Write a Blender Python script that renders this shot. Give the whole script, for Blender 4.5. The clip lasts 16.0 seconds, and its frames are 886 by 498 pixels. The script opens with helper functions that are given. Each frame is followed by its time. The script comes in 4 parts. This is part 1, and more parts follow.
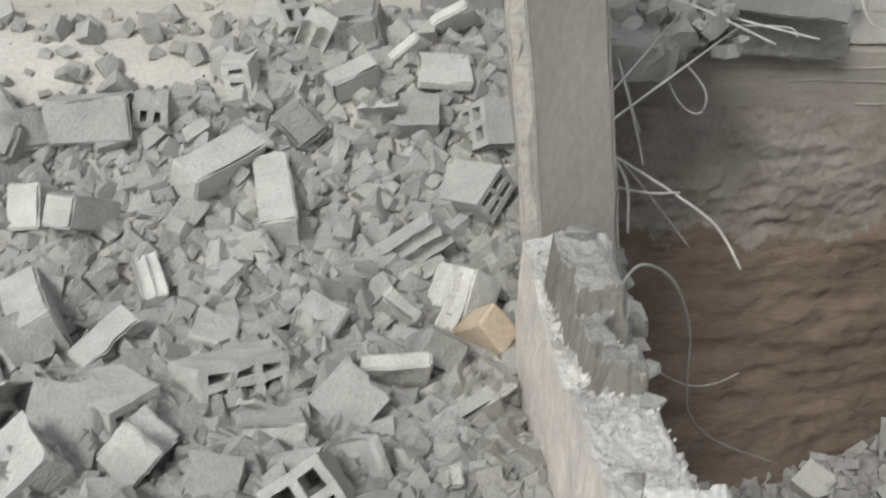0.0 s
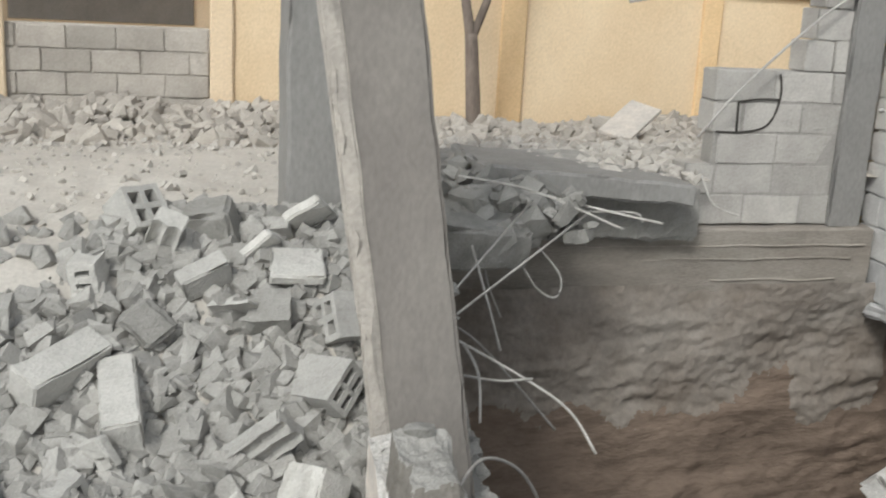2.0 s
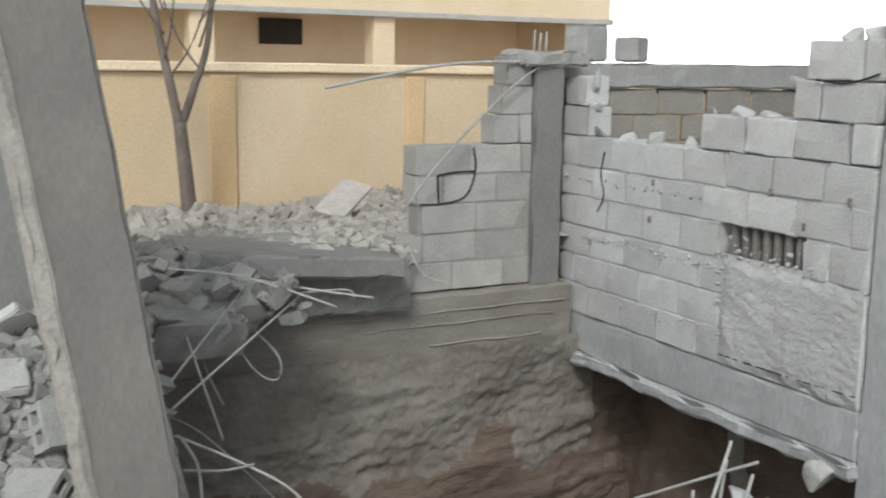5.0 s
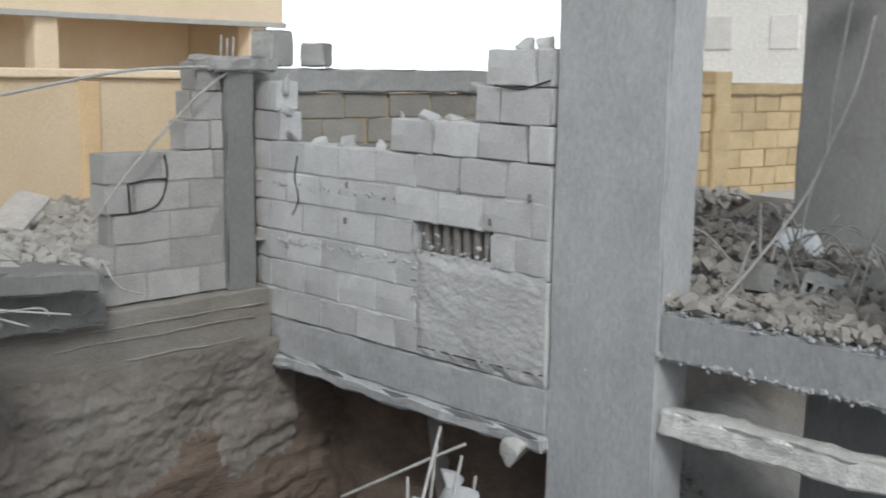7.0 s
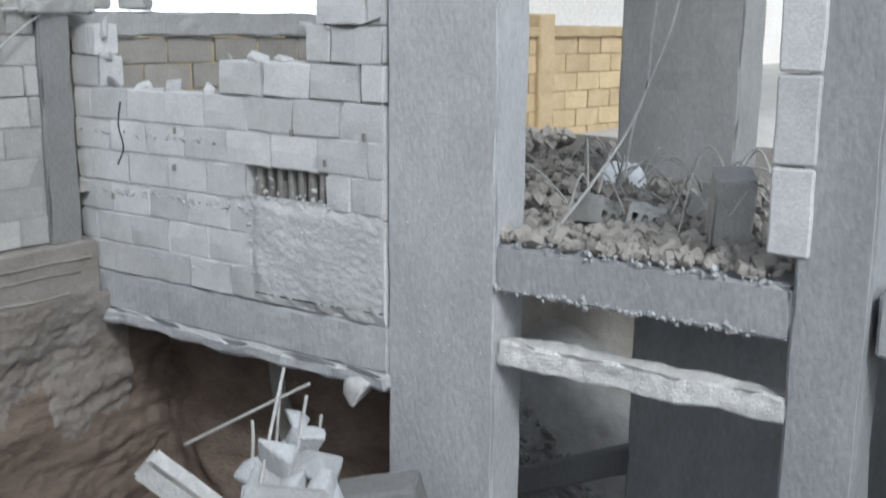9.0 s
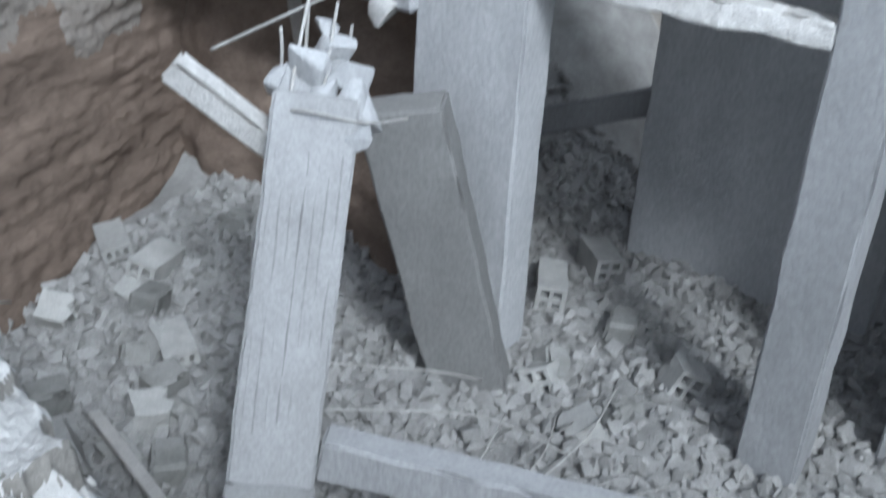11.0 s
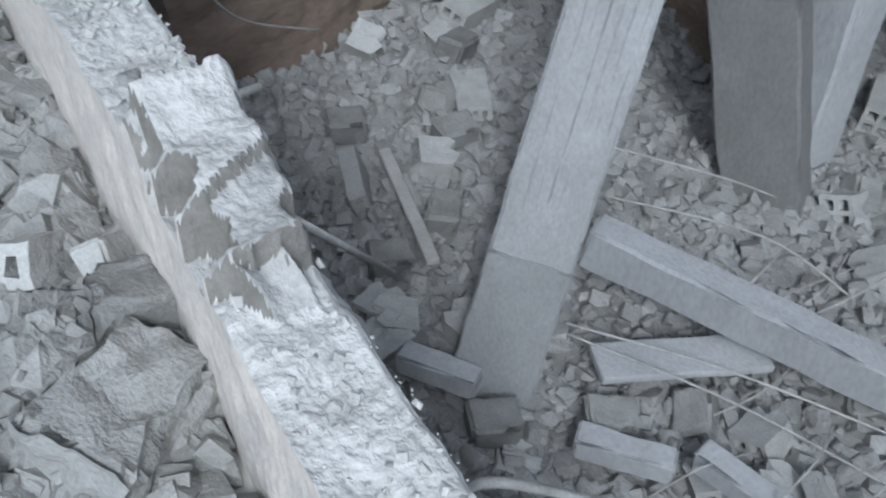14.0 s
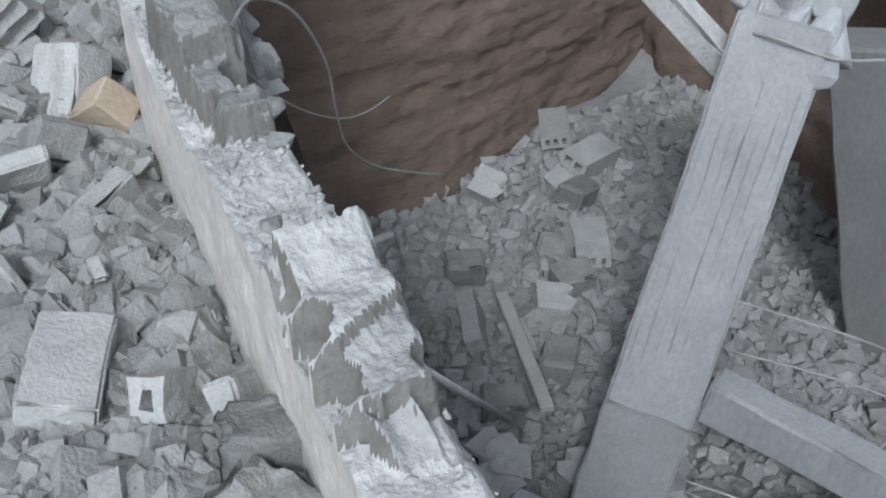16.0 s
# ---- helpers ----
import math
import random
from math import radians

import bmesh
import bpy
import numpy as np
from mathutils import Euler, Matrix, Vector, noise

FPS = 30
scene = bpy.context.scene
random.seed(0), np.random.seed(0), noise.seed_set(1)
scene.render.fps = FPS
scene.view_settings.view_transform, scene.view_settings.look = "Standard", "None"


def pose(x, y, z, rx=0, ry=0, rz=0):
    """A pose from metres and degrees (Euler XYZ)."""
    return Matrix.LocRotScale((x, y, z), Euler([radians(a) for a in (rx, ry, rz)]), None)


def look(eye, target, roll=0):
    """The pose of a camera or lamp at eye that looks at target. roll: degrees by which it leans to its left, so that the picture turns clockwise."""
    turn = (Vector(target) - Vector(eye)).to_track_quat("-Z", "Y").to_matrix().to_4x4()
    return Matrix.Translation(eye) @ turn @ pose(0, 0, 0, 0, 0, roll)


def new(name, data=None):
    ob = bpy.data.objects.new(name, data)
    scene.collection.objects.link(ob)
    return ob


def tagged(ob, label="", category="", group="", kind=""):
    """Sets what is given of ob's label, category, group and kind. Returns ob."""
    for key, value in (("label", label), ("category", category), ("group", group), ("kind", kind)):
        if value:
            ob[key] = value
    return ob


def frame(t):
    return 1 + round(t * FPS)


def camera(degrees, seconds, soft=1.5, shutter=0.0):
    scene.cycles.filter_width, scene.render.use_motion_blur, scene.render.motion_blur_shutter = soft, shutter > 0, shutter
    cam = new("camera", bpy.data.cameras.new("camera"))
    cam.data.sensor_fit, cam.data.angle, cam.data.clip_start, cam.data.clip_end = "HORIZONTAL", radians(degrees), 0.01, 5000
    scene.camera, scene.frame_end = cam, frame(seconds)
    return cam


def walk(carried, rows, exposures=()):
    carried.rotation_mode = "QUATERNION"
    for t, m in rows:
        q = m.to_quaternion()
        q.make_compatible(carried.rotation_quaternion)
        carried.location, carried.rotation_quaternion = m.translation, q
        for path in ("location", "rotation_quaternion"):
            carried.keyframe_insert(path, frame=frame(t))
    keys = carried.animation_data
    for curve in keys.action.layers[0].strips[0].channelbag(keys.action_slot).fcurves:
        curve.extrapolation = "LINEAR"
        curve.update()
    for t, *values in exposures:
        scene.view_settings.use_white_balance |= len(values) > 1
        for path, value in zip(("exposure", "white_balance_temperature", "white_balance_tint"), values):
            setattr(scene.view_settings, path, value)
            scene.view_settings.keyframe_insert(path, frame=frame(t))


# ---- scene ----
cam = camera(45.27, 16.0, soft=1.8, shutter=0.5)
PATH = [
    (0, pose(0.012, 0.027, 0.996, 66.14, -3.18, -7.73)),
    (0.5, pose(0.099, 0.044, 1.022, 68.64, -3.18, -8.85)),
    (1, pose(0.166, 0.047, 1.052, 71.49, -3.01, -10.08)),
    (1.5, pose(0.195, 0.033, 1.070, 73.83, -3.00, -11.28)),
    (2, pose(0.224, 0.007, 1.083, 75.80, -2.98, -13.27)),
    (2.5, pose(0.247, -0.032, 1.099, 77.07, -2.27, -15.76)),
    (3, pose(0.251, -0.067, 1.115, 77.94, -1.93, -18.32)),
    (5.5, pose(0.324, -0.181, 1.157, 80.99, -0.84, -31.59)),
    (6, pose(0.278, -0.178, 1.137, 81.30, -1.08, -36.18)),
    (6.5, pose(0.219, -0.164, 1.136, 81.26, -0.79, -40.57)),
    (7, pose(0.143, -0.163, 1.181, 80.59, -0.83, -45.45)),
    (7.5, pose(0.113, -0.164, 1.184, 80.53, 0.01, -48.73)),
    (8, pose(0.122, -0.170, 1.201, 81.33, -0.75, -51.76)),
    (8.2, pose(0.122, -0.197, 1.200, 81.39, -0.62, -52.71)),
    (10.3, pose(0.031, -0.064, 0.862, 68.16, -2.10, -55.77)),
    (10.5, pose(0.018, -0.059, 0.837, 66.31, -2.13, -55.51)),
    (11, pose(0.045, 0.019, 0.819, 60.46, -2.66, -54.22)),
    (11.5, pose(0.127, 0.071, 0.795, 53.64, -3.22, -50.75)),
    (12, pose(0.192, 0.083, 0.803, 47.86, -2.88, -48.14)),
    (12.5, pose(0.232, 0.083, 0.802, 43.80, -2.45, -45.42)),
    (13, pose(0.261, 0.102, 0.801, 43.89, -2.73, -41.58)),
    (13.5, pose(0.268, 0.103, 0.817, 45.03, -2.43, -37.59)),
    (14, pose(0.265, 0.111, 0.821, 46.47, -1.97, -34.45)),
    (14.5, pose(0.246, 0.111, 0.853, 48.24, -1.41, -31.58)),
    (15, pose(0.246, 0.136, 0.851, 50.37, -0.61, -29.85)),
    (15.5, pose(0.238, 0.141, 0.852, 52.29, -0.28, -28.63)),
    (16, pose(0.235, 0.131, 0.857, 53.81, 0.02, -28.40)),
]
EXPOSURES = [(0, -0.15, 6200, 6), (3.0, -0.08, 6250, 6), (5.5, -0.46, 5950, 4), (8.0, -0.56, 5780, 6), (10.3, 0.18, 5350, 5), (13, 0.0, 5250, 5), (16, -0.24, 5450, 6)]
walk(cam, PATH, EXPOSURES)
# world, sun
world = bpy.data.worlds.new("world")
scene.world = world
world.use_nodes = True
wn, wl = world.node_tree.nodes, world.node_tree.links
sky = wn.new("ShaderNodeTexSky")
sky.sky_type, sky.sun_disc = "NISHITA", False
sky.sun_elevation, sky.sun_rotation = radians(42), radians(215)
sky.air_density, sky.dust_density = 1.0, 4.0
haze = wn.new("ShaderNodeHueSaturation")
haze.inputs["Saturation"].default_value = 0.30
wl.new(sky.outputs[0], haze.inputs["Color"])
wl.new(haze.outputs[0], wn["Background"].inputs[0])
wn["Background"].inputs[1].default_value = 0.135
sun = new("sun", bpy.data.lights.new("sun", "SUN"))
sun.data.energy, sun.data.angle, sun.data.color = 1.9, radians(11), (1.0, 0.95, 0.88)
sun.matrix_world = look((-5, -7, 7.8), (0, 0, 0))

# ---- materials ----


def material(name, base, second, rough=0.9, scale=3.0, fine=60.0, bump=0.4, stretch=(1, 1, 1)):
    m = bpy.data.materials.new(name)
    m.use_nodes = True
    n, l = m.node_tree.nodes, m.node_tree.links
    b = n["Principled BSDF"]
    b.inputs["Roughness"].default_value = rough
    b.inputs["Specular IOR Level"].default_value = 0.2
    geo = n.new("ShaderNodeNewGeometry")
    mapping = n.new("ShaderNodeMapping")
    mapping.inputs["Scale"].default_value = stretch
    l.new(geo.outputs["Position"], mapping.inputs[0])
    coarse = n.new("ShaderNodeTexNoise")
    coarse.inputs["Scale"].default_value, coarse.inputs["Detail"].default_value = scale, 7
    coarse.inputs["Roughness"].default_value = 0.65
    l.new(mapping.outputs[0], coarse.inputs["Vector"])
    small = n.new("ShaderNodeTexNoise")
    small.inputs["Scale"].default_value, small.inputs["Detail"].default_value = fine, 4
    l.new(mapping.outputs[0], small.inputs["Vector"])
    ramp = n.new("ShaderNodeValToRGB")
    ramp.color_ramp.elements[0].position, ramp.color_ramp.elements[1].position = 0.34, 0.66
    ramp.color_ramp.elements[0].color, ramp.color_ramp.elements[1].color = (*second, 1), (*base, 1)
    l.new(coarse.outputs[0], ramp.inputs[0])
    vary = n.new("ShaderNodeHueSaturation")
    info = n.new("ShaderNodeObjectInfo")
    spread = n.new("ShaderNodeMapRange")
    spread.inputs["To Min"].default_value, spread.inputs["To Max"].default_value = 0.86, 1.12
    l.new(info.outputs["Random"], spread.inputs[0])
    grain = n.new("ShaderNodeMapRange")
    grain.inputs["From Min"].default_value, grain.inputs["From Max"].default_value = 0.3, 0.7
    grain.inputs["To Min"].default_value, grain.inputs["To Max"].default_value = 0.90, 1.08
    l.new(small.outputs[0], grain.inputs[0])
    isl = n.new("ShaderNodeMapRange")
    isl.inputs["To Min"].default_value, isl.inputs["To Max"].default_value = 0.86, 1.12
    l.new(geo.outputs["Random Per Island"], isl.inputs[0])
    m1 = n.new("ShaderNodeMath")
    m1.operation = "MULTIPLY"
    m2 = n.new("ShaderNodeMath")
    m2.operation = "MULTIPLY"
    l.new(spread.outputs[0], m1.inputs[0])
    l.new(grain.outputs[0], m1.inputs[1])
    l.new(m1.outputs[0], m2.inputs[0])
    l.new(isl.outputs[0], m2.inputs[1])
    l.new(m2.outputs[0], vary.inputs["Value"])
    l.new(ramp.outputs[0], vary.inputs["Color"])
    l.new(vary.outputs[0], b.inputs["Base Color"])
    bp = n.new("ShaderNodeBump")
    bp.inputs["Strength"].default_value, bp.inputs["Distance"].default_value = bump, 0.012
    mix = n.new("ShaderNodeMath")
    l.new(small.outputs[0], mix.inputs[0])
    l.new(coarse.outputs[0], mix.inputs[1])
    l.new(mix.outputs[0], bp.inputs["Height"])
    l.new(bp.outputs[0], b.inputs["Normal"])
    return m


BLOCK = material("block_concrete", (0.50, 0.49, 0.462), (0.395, 0.385, 0.362), scale=7, fine=85, bump=0.6)
CORE = material("dark_block_inside", (0.25, 0.235, 0.212), (0.17, 0.158, 0.14), scale=9, fine=70, bump=0.5)
DUST = material("rubble_dust", (0.345, 0.336, 0.317), (0.245, 0.238, 0.222), scale=6, fine=90, bump=0.7)
PITDUST = material("pit_debris", (0.40, 0.388, 0.37), (0.28, 0.27, 0.256), scale=5, fine=80, bump=0.7)
WHITE = material("dusty_white_block", (0.56, 0.55, 0.535), (0.47, 0.46, 0.45), scale=5, fine=70, bump=0.35)
POWDER = material("crushed_white_mortar", (0.63, 0.61, 0.58), (0.48, 0.465, 0.44), scale=14, fine=80, bump=0.7)
PLASTER = material("beige_plaster", (0.68, 0.62, 0.55), (0.52, 0.485, 0.45), scale=6, fine=40, bump=0.6)
EDGE = material("worn_edge_plaster", (0.47, 0.435, 0.39), (0.36, 0.335, 0.305), scale=7, fine=50, bump=0.7)
CORNER = material("weathered_grey_block", (0.41, 0.395, 0.37), (0.33, 0.315, 0.295), scale=4, fine=70, bump=0.5)
YARD = material("yard_rubble_dust", (0.40, 0.37, 0.33), (0.29, 0.265, 0.235), scale=2.5, fine=50, bump=0.6)
CONCRETE = material("grey_concrete", (0.32, 0.312, 0.30), (0.26, 0.252, 0.242), scale=2.5, fine=50, bump=0.3, stretch=(1, 1, 0.5))
PALE = material("pale_dusty_concrete", (0.45, 0.447, 0.445), (0.37, 0.367, 0.365), scale=2.6, fine=45, bump=0.6, stretch=(1, 1, 0.45))
# brown concrete, also used as painted shade for holes and the porch
BROWNGREY = material("weathered_brown_and_recess_shade", (0.25, 0.232, 0.212), (0.195, 0.18, 0.166), scale=3, fine=60, bump=0.4, stretch=(1, 1, 0.5))
SLUMP = material("earthy_mortar", (0.27, 0.245, 0.22), (0.19, 0.163, 0.138), scale=2.4, fine=30, bump=0.6)
FOOTING = material("earth_stained_concrete", (0.30, 0.275, 0.245), (0.205, 0.182, 0.158), scale=2.2, fine=40, bump=0.5, stretch=(0.7, 1, 2.2))
EARTH = material("brown_earth", (0.235, 0.180, 0.142), (0.15, 0.114, 0.09), scale=2.6, fine=26, bump=1.0, stretch=(0.6, 1, 1.8))
GROUND = material("dusty_ground", (0.53, 0.50, 0.455), (0.42, 0.395, 0.36), scale=1.2, fine=45, bump=0.5)
YELLOW = material("yellow_plaster", (0.84, 0.68, 0.47), (0.74, 0.57, 0.37), scale=1.1, fine=60, bump=0.12, stretch=(1, 1, 0.6))
OCHRE = material("ochre_pilaster", (0.76, 0.56, 0.33), (0.68, 0.48, 0.27), scale=2, fine=60, bump=0.12)
SHADEYELLOW = material("buff_render", (0.76, 0.62, 0.45), (0.68, 0.54, 0.37), scale=1.0, fine=40, bump=0.12)
# tan and grey put sunlight and shade into one block wall's colour
LITBLOCK = material("sunlit_tan_block", (0.56, 0.43, 0.26), (0.46, 0.35, 0.20), scale=4, fine=60)
SHADEBLOCK = material("shaded_grey_block", (0.30, 0.278, 0.245), (0.25, 0.23, 0.205), scale=4, fine=60)
MORTAR = material("mortar_joint", (0.36, 0.35, 0.335), (0.27, 0.265, 0.255), scale=6, fine=60)
STEEL = material("dusty_reinforcing_bar", (0.48, 0.465, 0.44), (0.33, 0.315, 0.29), rough=0.6, scale=10, fine=90)
BARK = material("grey_bark", (0.24, 0.20, 0.17), (0.13, 0.105, 0.09), scale=8, fine=60, stretch=(1, 1, 0.3))
# distance haze is mixed into this colour, for far twigs and windows
HAZETINT = material("painted_haze_pale", (0.74, 0.70, 0.65), (0.68, 0.64, 0.59), scale=2, fine=20)
TIMBER = material("dusty_timber", (0.46, 0.44, 0.41), (0.38, 0.36, 0.335), scale=5, fine=60)
PEACH = material("peach_stone_block", (0.60, 0.49, 0.37), (0.50, 0.40, 0.30), scale=6, fine=60)
# far wall colour, paled to include the haze
FAR = material("haze_paled_render", (0.86, 0.82, 0.76), (0.82, 0.77, 0.7), scale=0.6, fine=8, bump=0.05)
DARK = material("dark_opening_fill", (0.06, 0.055, 0.05), (0.04, 0.038, 0.035), scale=2, fine=20)
SACK = material("white_plastic_sheet", (0.72, 0.73, 0.74), (0.6, 0.6, 0.6), rough=0.5, scale=6, fine=30)
MIDGREY = material("dusty_mid_grey_concrete", (0.335, 0.33, 0.325), (0.265, 0.26, 0.255), scale=3, fine=60, bump=0.4, stretch=(1, 1, 0.5))
# emissive backdrop, added to whiten the sky low down
SKYGLOW = bpy.data.materials.new("glowing_sky_backdrop")
SKYGLOW.use_nodes = True
SKYGLOW.node_tree.nodes["Principled BSDF"].inputs["Base Color"].default_value = (0.8, 0.8, 0.8, 1)
SKYGLOW.node_tree.nodes["Principled BSDF"].inputs["Emission Color"].default_value = (1.0, 0.985, 0.96, 1)
SKYGLOW.node_tree.nodes["Principled BSDF"].inputs["Emission Strength"].default_value = 1.8

# ---- builders ----


def mesh_of(name, verts, faces, mat, smooth=False):
    me = bpy.data.meshes.new(name)
    me.from_pydata([tuple(v) for v in verts], [], faces)
    me.materials.append(mat)
    me.update()
    if smooth:
        me.polygons.foreach_set("use_smooth", [True] * len(me.polygons))
    return me


def part(name, me, parent, label="", m=None):
    ob = new(name, me)
    ob.parent = parent
    if m is not None:
        ob.matrix_basis = m
    if label:
        tagged(ob, label)
    return ob


def thing(name, me, label, category, group="", kind="", m=None):
    ob = new(name, me)
    if m is not None:
        ob.matrix_basis = m
    return tagged(ob, label, category, group, kind)


def frac(v, s, amp, seed=0.0):
    """A point moved by smooth noise, for worn and broken edges."""
    p = Vector(v) * s + Vector((seed, seed * 1.7, -seed))
    return Vector(v) + amp * noise.noise_vector(p)


def worn_box(name, a, b, mat, seg=0.12, amp=0.006, bevel=0.012, seed=0.0, chip=0.0):
    """A box from corner a to corner b, cut in small faces, with rounded, chipped edges."""
    a, b = Vector(a), Vector(b)
    n = [max(1, min(30, int(round((b[i] - a[i]) / seg)))) for i in range(3)]
    cuts = []
    for i in range(3):
        c = [a[i] + (b[i] - a[i]) * k / n[i] for k in range(n[i] + 1)]
        w = min(bevel, (b[i] - a[i]) * 0.3)
        cuts.append([a[i], a[i] + w] + c[1:-1] + [b[i] - w, b[i]])
    index, verts, faces = {}, [], []
    hi = [len(c) - 1 for c in cuts]

    def vert(i, j, k):
        key = (i, j, k)
        if key not in index:
            p = Vector((cuts[0][i], cuts[1][j], cuts[2][k]))
            ends = [(q == 0) - (q == h) for q, h in zip(key, hi)]
            edge = sum(1 for e in ends if e)
            if edge >= 2:
                pull = bevel * 0.6
                if chip:
                    pull += chip * max(0.0, noise.noise(p * 7.0 + Vector((seed, 3, seed))) + 0.05) * 2
                for q in range(3):
                    p[q] += ends[q] * pull
            p = frac(p, 5.0, amp, seed)
            p = frac(p, 17.0, amp * 0.5, seed)
            index[key] = len(verts)
            verts.append(p)
        return index[key]

    for ax in range(3):
        u, v = [q for q in range(3) if q != ax]
        for side in (0, hi[ax]):
            for i in range(hi[u]):
                for j in range(hi[v]):
                    quad = []
                    for du, dv in ((0, 0), (1, 0), (1, 1), (0, 1)):
                        k = [0, 0, 0]
                        k[ax], k[u], k[v] = side, i + du, j + dv
                        quad.append(vert(*k))
                    if (side == 0) == (ax != 1):
                        quad.reverse()
                    faces.append(quad)
    return mesh_of(name, verts, faces, mat)


def hollow_block(name, mat, length=0.4, wide=0.2, high=0.2, holes=(2, 2), amp=0.004, seed=0.0, broken=0.0, torn=(), wall=0.028):
    """A concrete block with square cores through its length. broken: how unevenly its far end is torn; torn: rows of webs that are gone."""

    def cut(size, n):
        out, core = [-size / 2], (size - wall * (n + 1)) / n
        for _ in range(n):
            out += [out[-1] + wall, out[-1] + wall + core]
        return out + [size / 2]

    ys, zs = cut(wide, holes[0]), cut(high, holes[1])
    segs = max(2, int(length / 0.08))
    solid = lambda j, k: 0 <= j < len(ys) - 1 and 0 <= k < len(zs) - 1 and not (j % 2 and k % 2) and k not in torn
    index, verts, faces = {}, [], []

    def vert(i, j, k):
        key = (i, j, k)
        if key not in index:
            t = i / segs
            p = Vector((-length / 2 + length * t, ys[j], zs[k]))
            if broken:
                p.x -= t * t * broken * length * (0.5 + noise.noise(Vector((j * 1.1 + seed, k * 1.3, seed))))
            if torn and (k + 0 in torn or k - 1 in torn):
                p.z -= 0.03 * (0.5 + noise.noise(Vector((i * 1.7 + seed, j * 0.9, seed + 4))))
            index[key] = len(verts)
            verts.append(frac(frac(p, 14.0, amp, seed), 40.0, amp * 0.6, seed))
        return index[key]

    for j in range(len(ys) - 1):
        for k in range(len(zs) - 1):
            if not solid(j, k):
                continue
            faces.append([vert(0, j, k), vert(0, j, k + 1), vert(0, j + 1, k + 1), vert(0, j + 1, k)])
            faces.append([vert(segs, j, k), vert(segs, j + 1, k), vert(segs, j + 1, k + 1), vert(segs, j, k + 1)])
            for dj, dk, a, b in ((-1, 0, (j, k), (j, k + 1)), (1, 0, (j + 1, k + 1), (j + 1, k)), (0, -1, (j + 1, k), (j, k)), (0, 1, (j, k + 1), (j + 1, k + 1))):
                if not solid(j + dj, k + dk):
                    for i in range(segs):
                        faces.append([vert(i, *a), vert(i + 1, *a), vert(i + 1, *b), vert(i, *b)])
    return mesh_of(name, verts, faces, mat)


def shard_mesh(name, mat, size, seed):
    """An angular broken lump with chipped faces."""
    rng = random.Random(seed)
    bm = bmesh.new()
    pts = [Vector((rng.uniform(-1, 1) * size[0], rng.uniform(-1, 1) * size[1], rng.uniform(-1, 1) * size[2])) * 0.5 for _ in range(18)]
    made = [bm.verts.new(p) for p in pts]
    out = bmesh.ops.convex_hull(bm, input=made)
    bmesh.ops.delete(bm, geom=list({g for g in out["geom_interior"] + out["geom_unused"] if isinstance(g, bmesh.types.BMVert)}), context="VERTS")
    bmesh.ops.bevel(bm, geom=bm.edges[:], offset=min(size) * 0.05, segments=1, affect="EDGES")
    me = bpy.data.meshes.new(name)
    bm.to_mesh(me)
    bm.free()
    me.materials.append(mat)
    return me


# templates of broken lumps, as plain numbers, for the loose debris
TEMPLATES = []
for s in range(20):
    rng = random.Random(100 + s)
    bm = bmesh.new()
    flat = (1, rng.uniform(0.55, 1), rng.uniform(0.4, 0.9))
    made = [bm.verts.new([rng.uniform(-1, 1) * f for f in flat]) for _ in range(14 if s % 3 else 24)]
    if s % 3:
        # pieces of blocks keep some of their square corners
        for i in range(8):
            cut = rng.uniform(0.6, 1.0)
            made.append(bm.verts.new([(1 if i >> q & 1 else -1) * flat[q] * (cut if q else 0.9) * rng.uniform(0.78, 1.0) for q in range(3)]))
    out = bmesh.ops.convex_hull(bm, input=made)
    bmesh.ops.delete(bm, geom=list({g for g in out["geom_interior"] + out["geom_unused"] if isinstance(g, bmesh.types.BMVert)}), context="VERTS")
    bm.verts.index_update()
    TEMPLATES.append((np.array([v.co[:] for v in bm.verts]), [[v.index for v in f.verts] for f in bm.faces]))
    bm.free()


def debris(name, mat, spots, label, category, smallest=0.012, largest=0.09, power=2.6, seed=1, parent=None, squash=1.0):
    """One mesh of many broken lumps at the spots (x, y, z)."""
    rng = np.random.RandomState(seed)
    verts, faces, base = [], [], 0
    for p in spots:
        tv, tf = TEMPLATES[rng.randint(len(TEMPLATES))]
        r = smallest + (largest - smallest) * rng.rand() ** power
        turn = np.array(Euler((rng.uniform(-0.9, 0.9), rng.uniform(-0.9, 0.9), rng.uniform(0, 6.28))).to_matrix())
        v = (tv * r) @ turn.T
        v[:, 2] *= squash
        verts.append(v + np.array(p) + np.array((0, 0, r * 0.25)))
        faces += [[i + base for i in f] for f in tf]
        base += len(tv)
    ob = new(name, mesh_of(name, np.vstack(verts), faces, mat))
    ob.parent = parent
    return tagged(ob, label, category, kind="stuff")


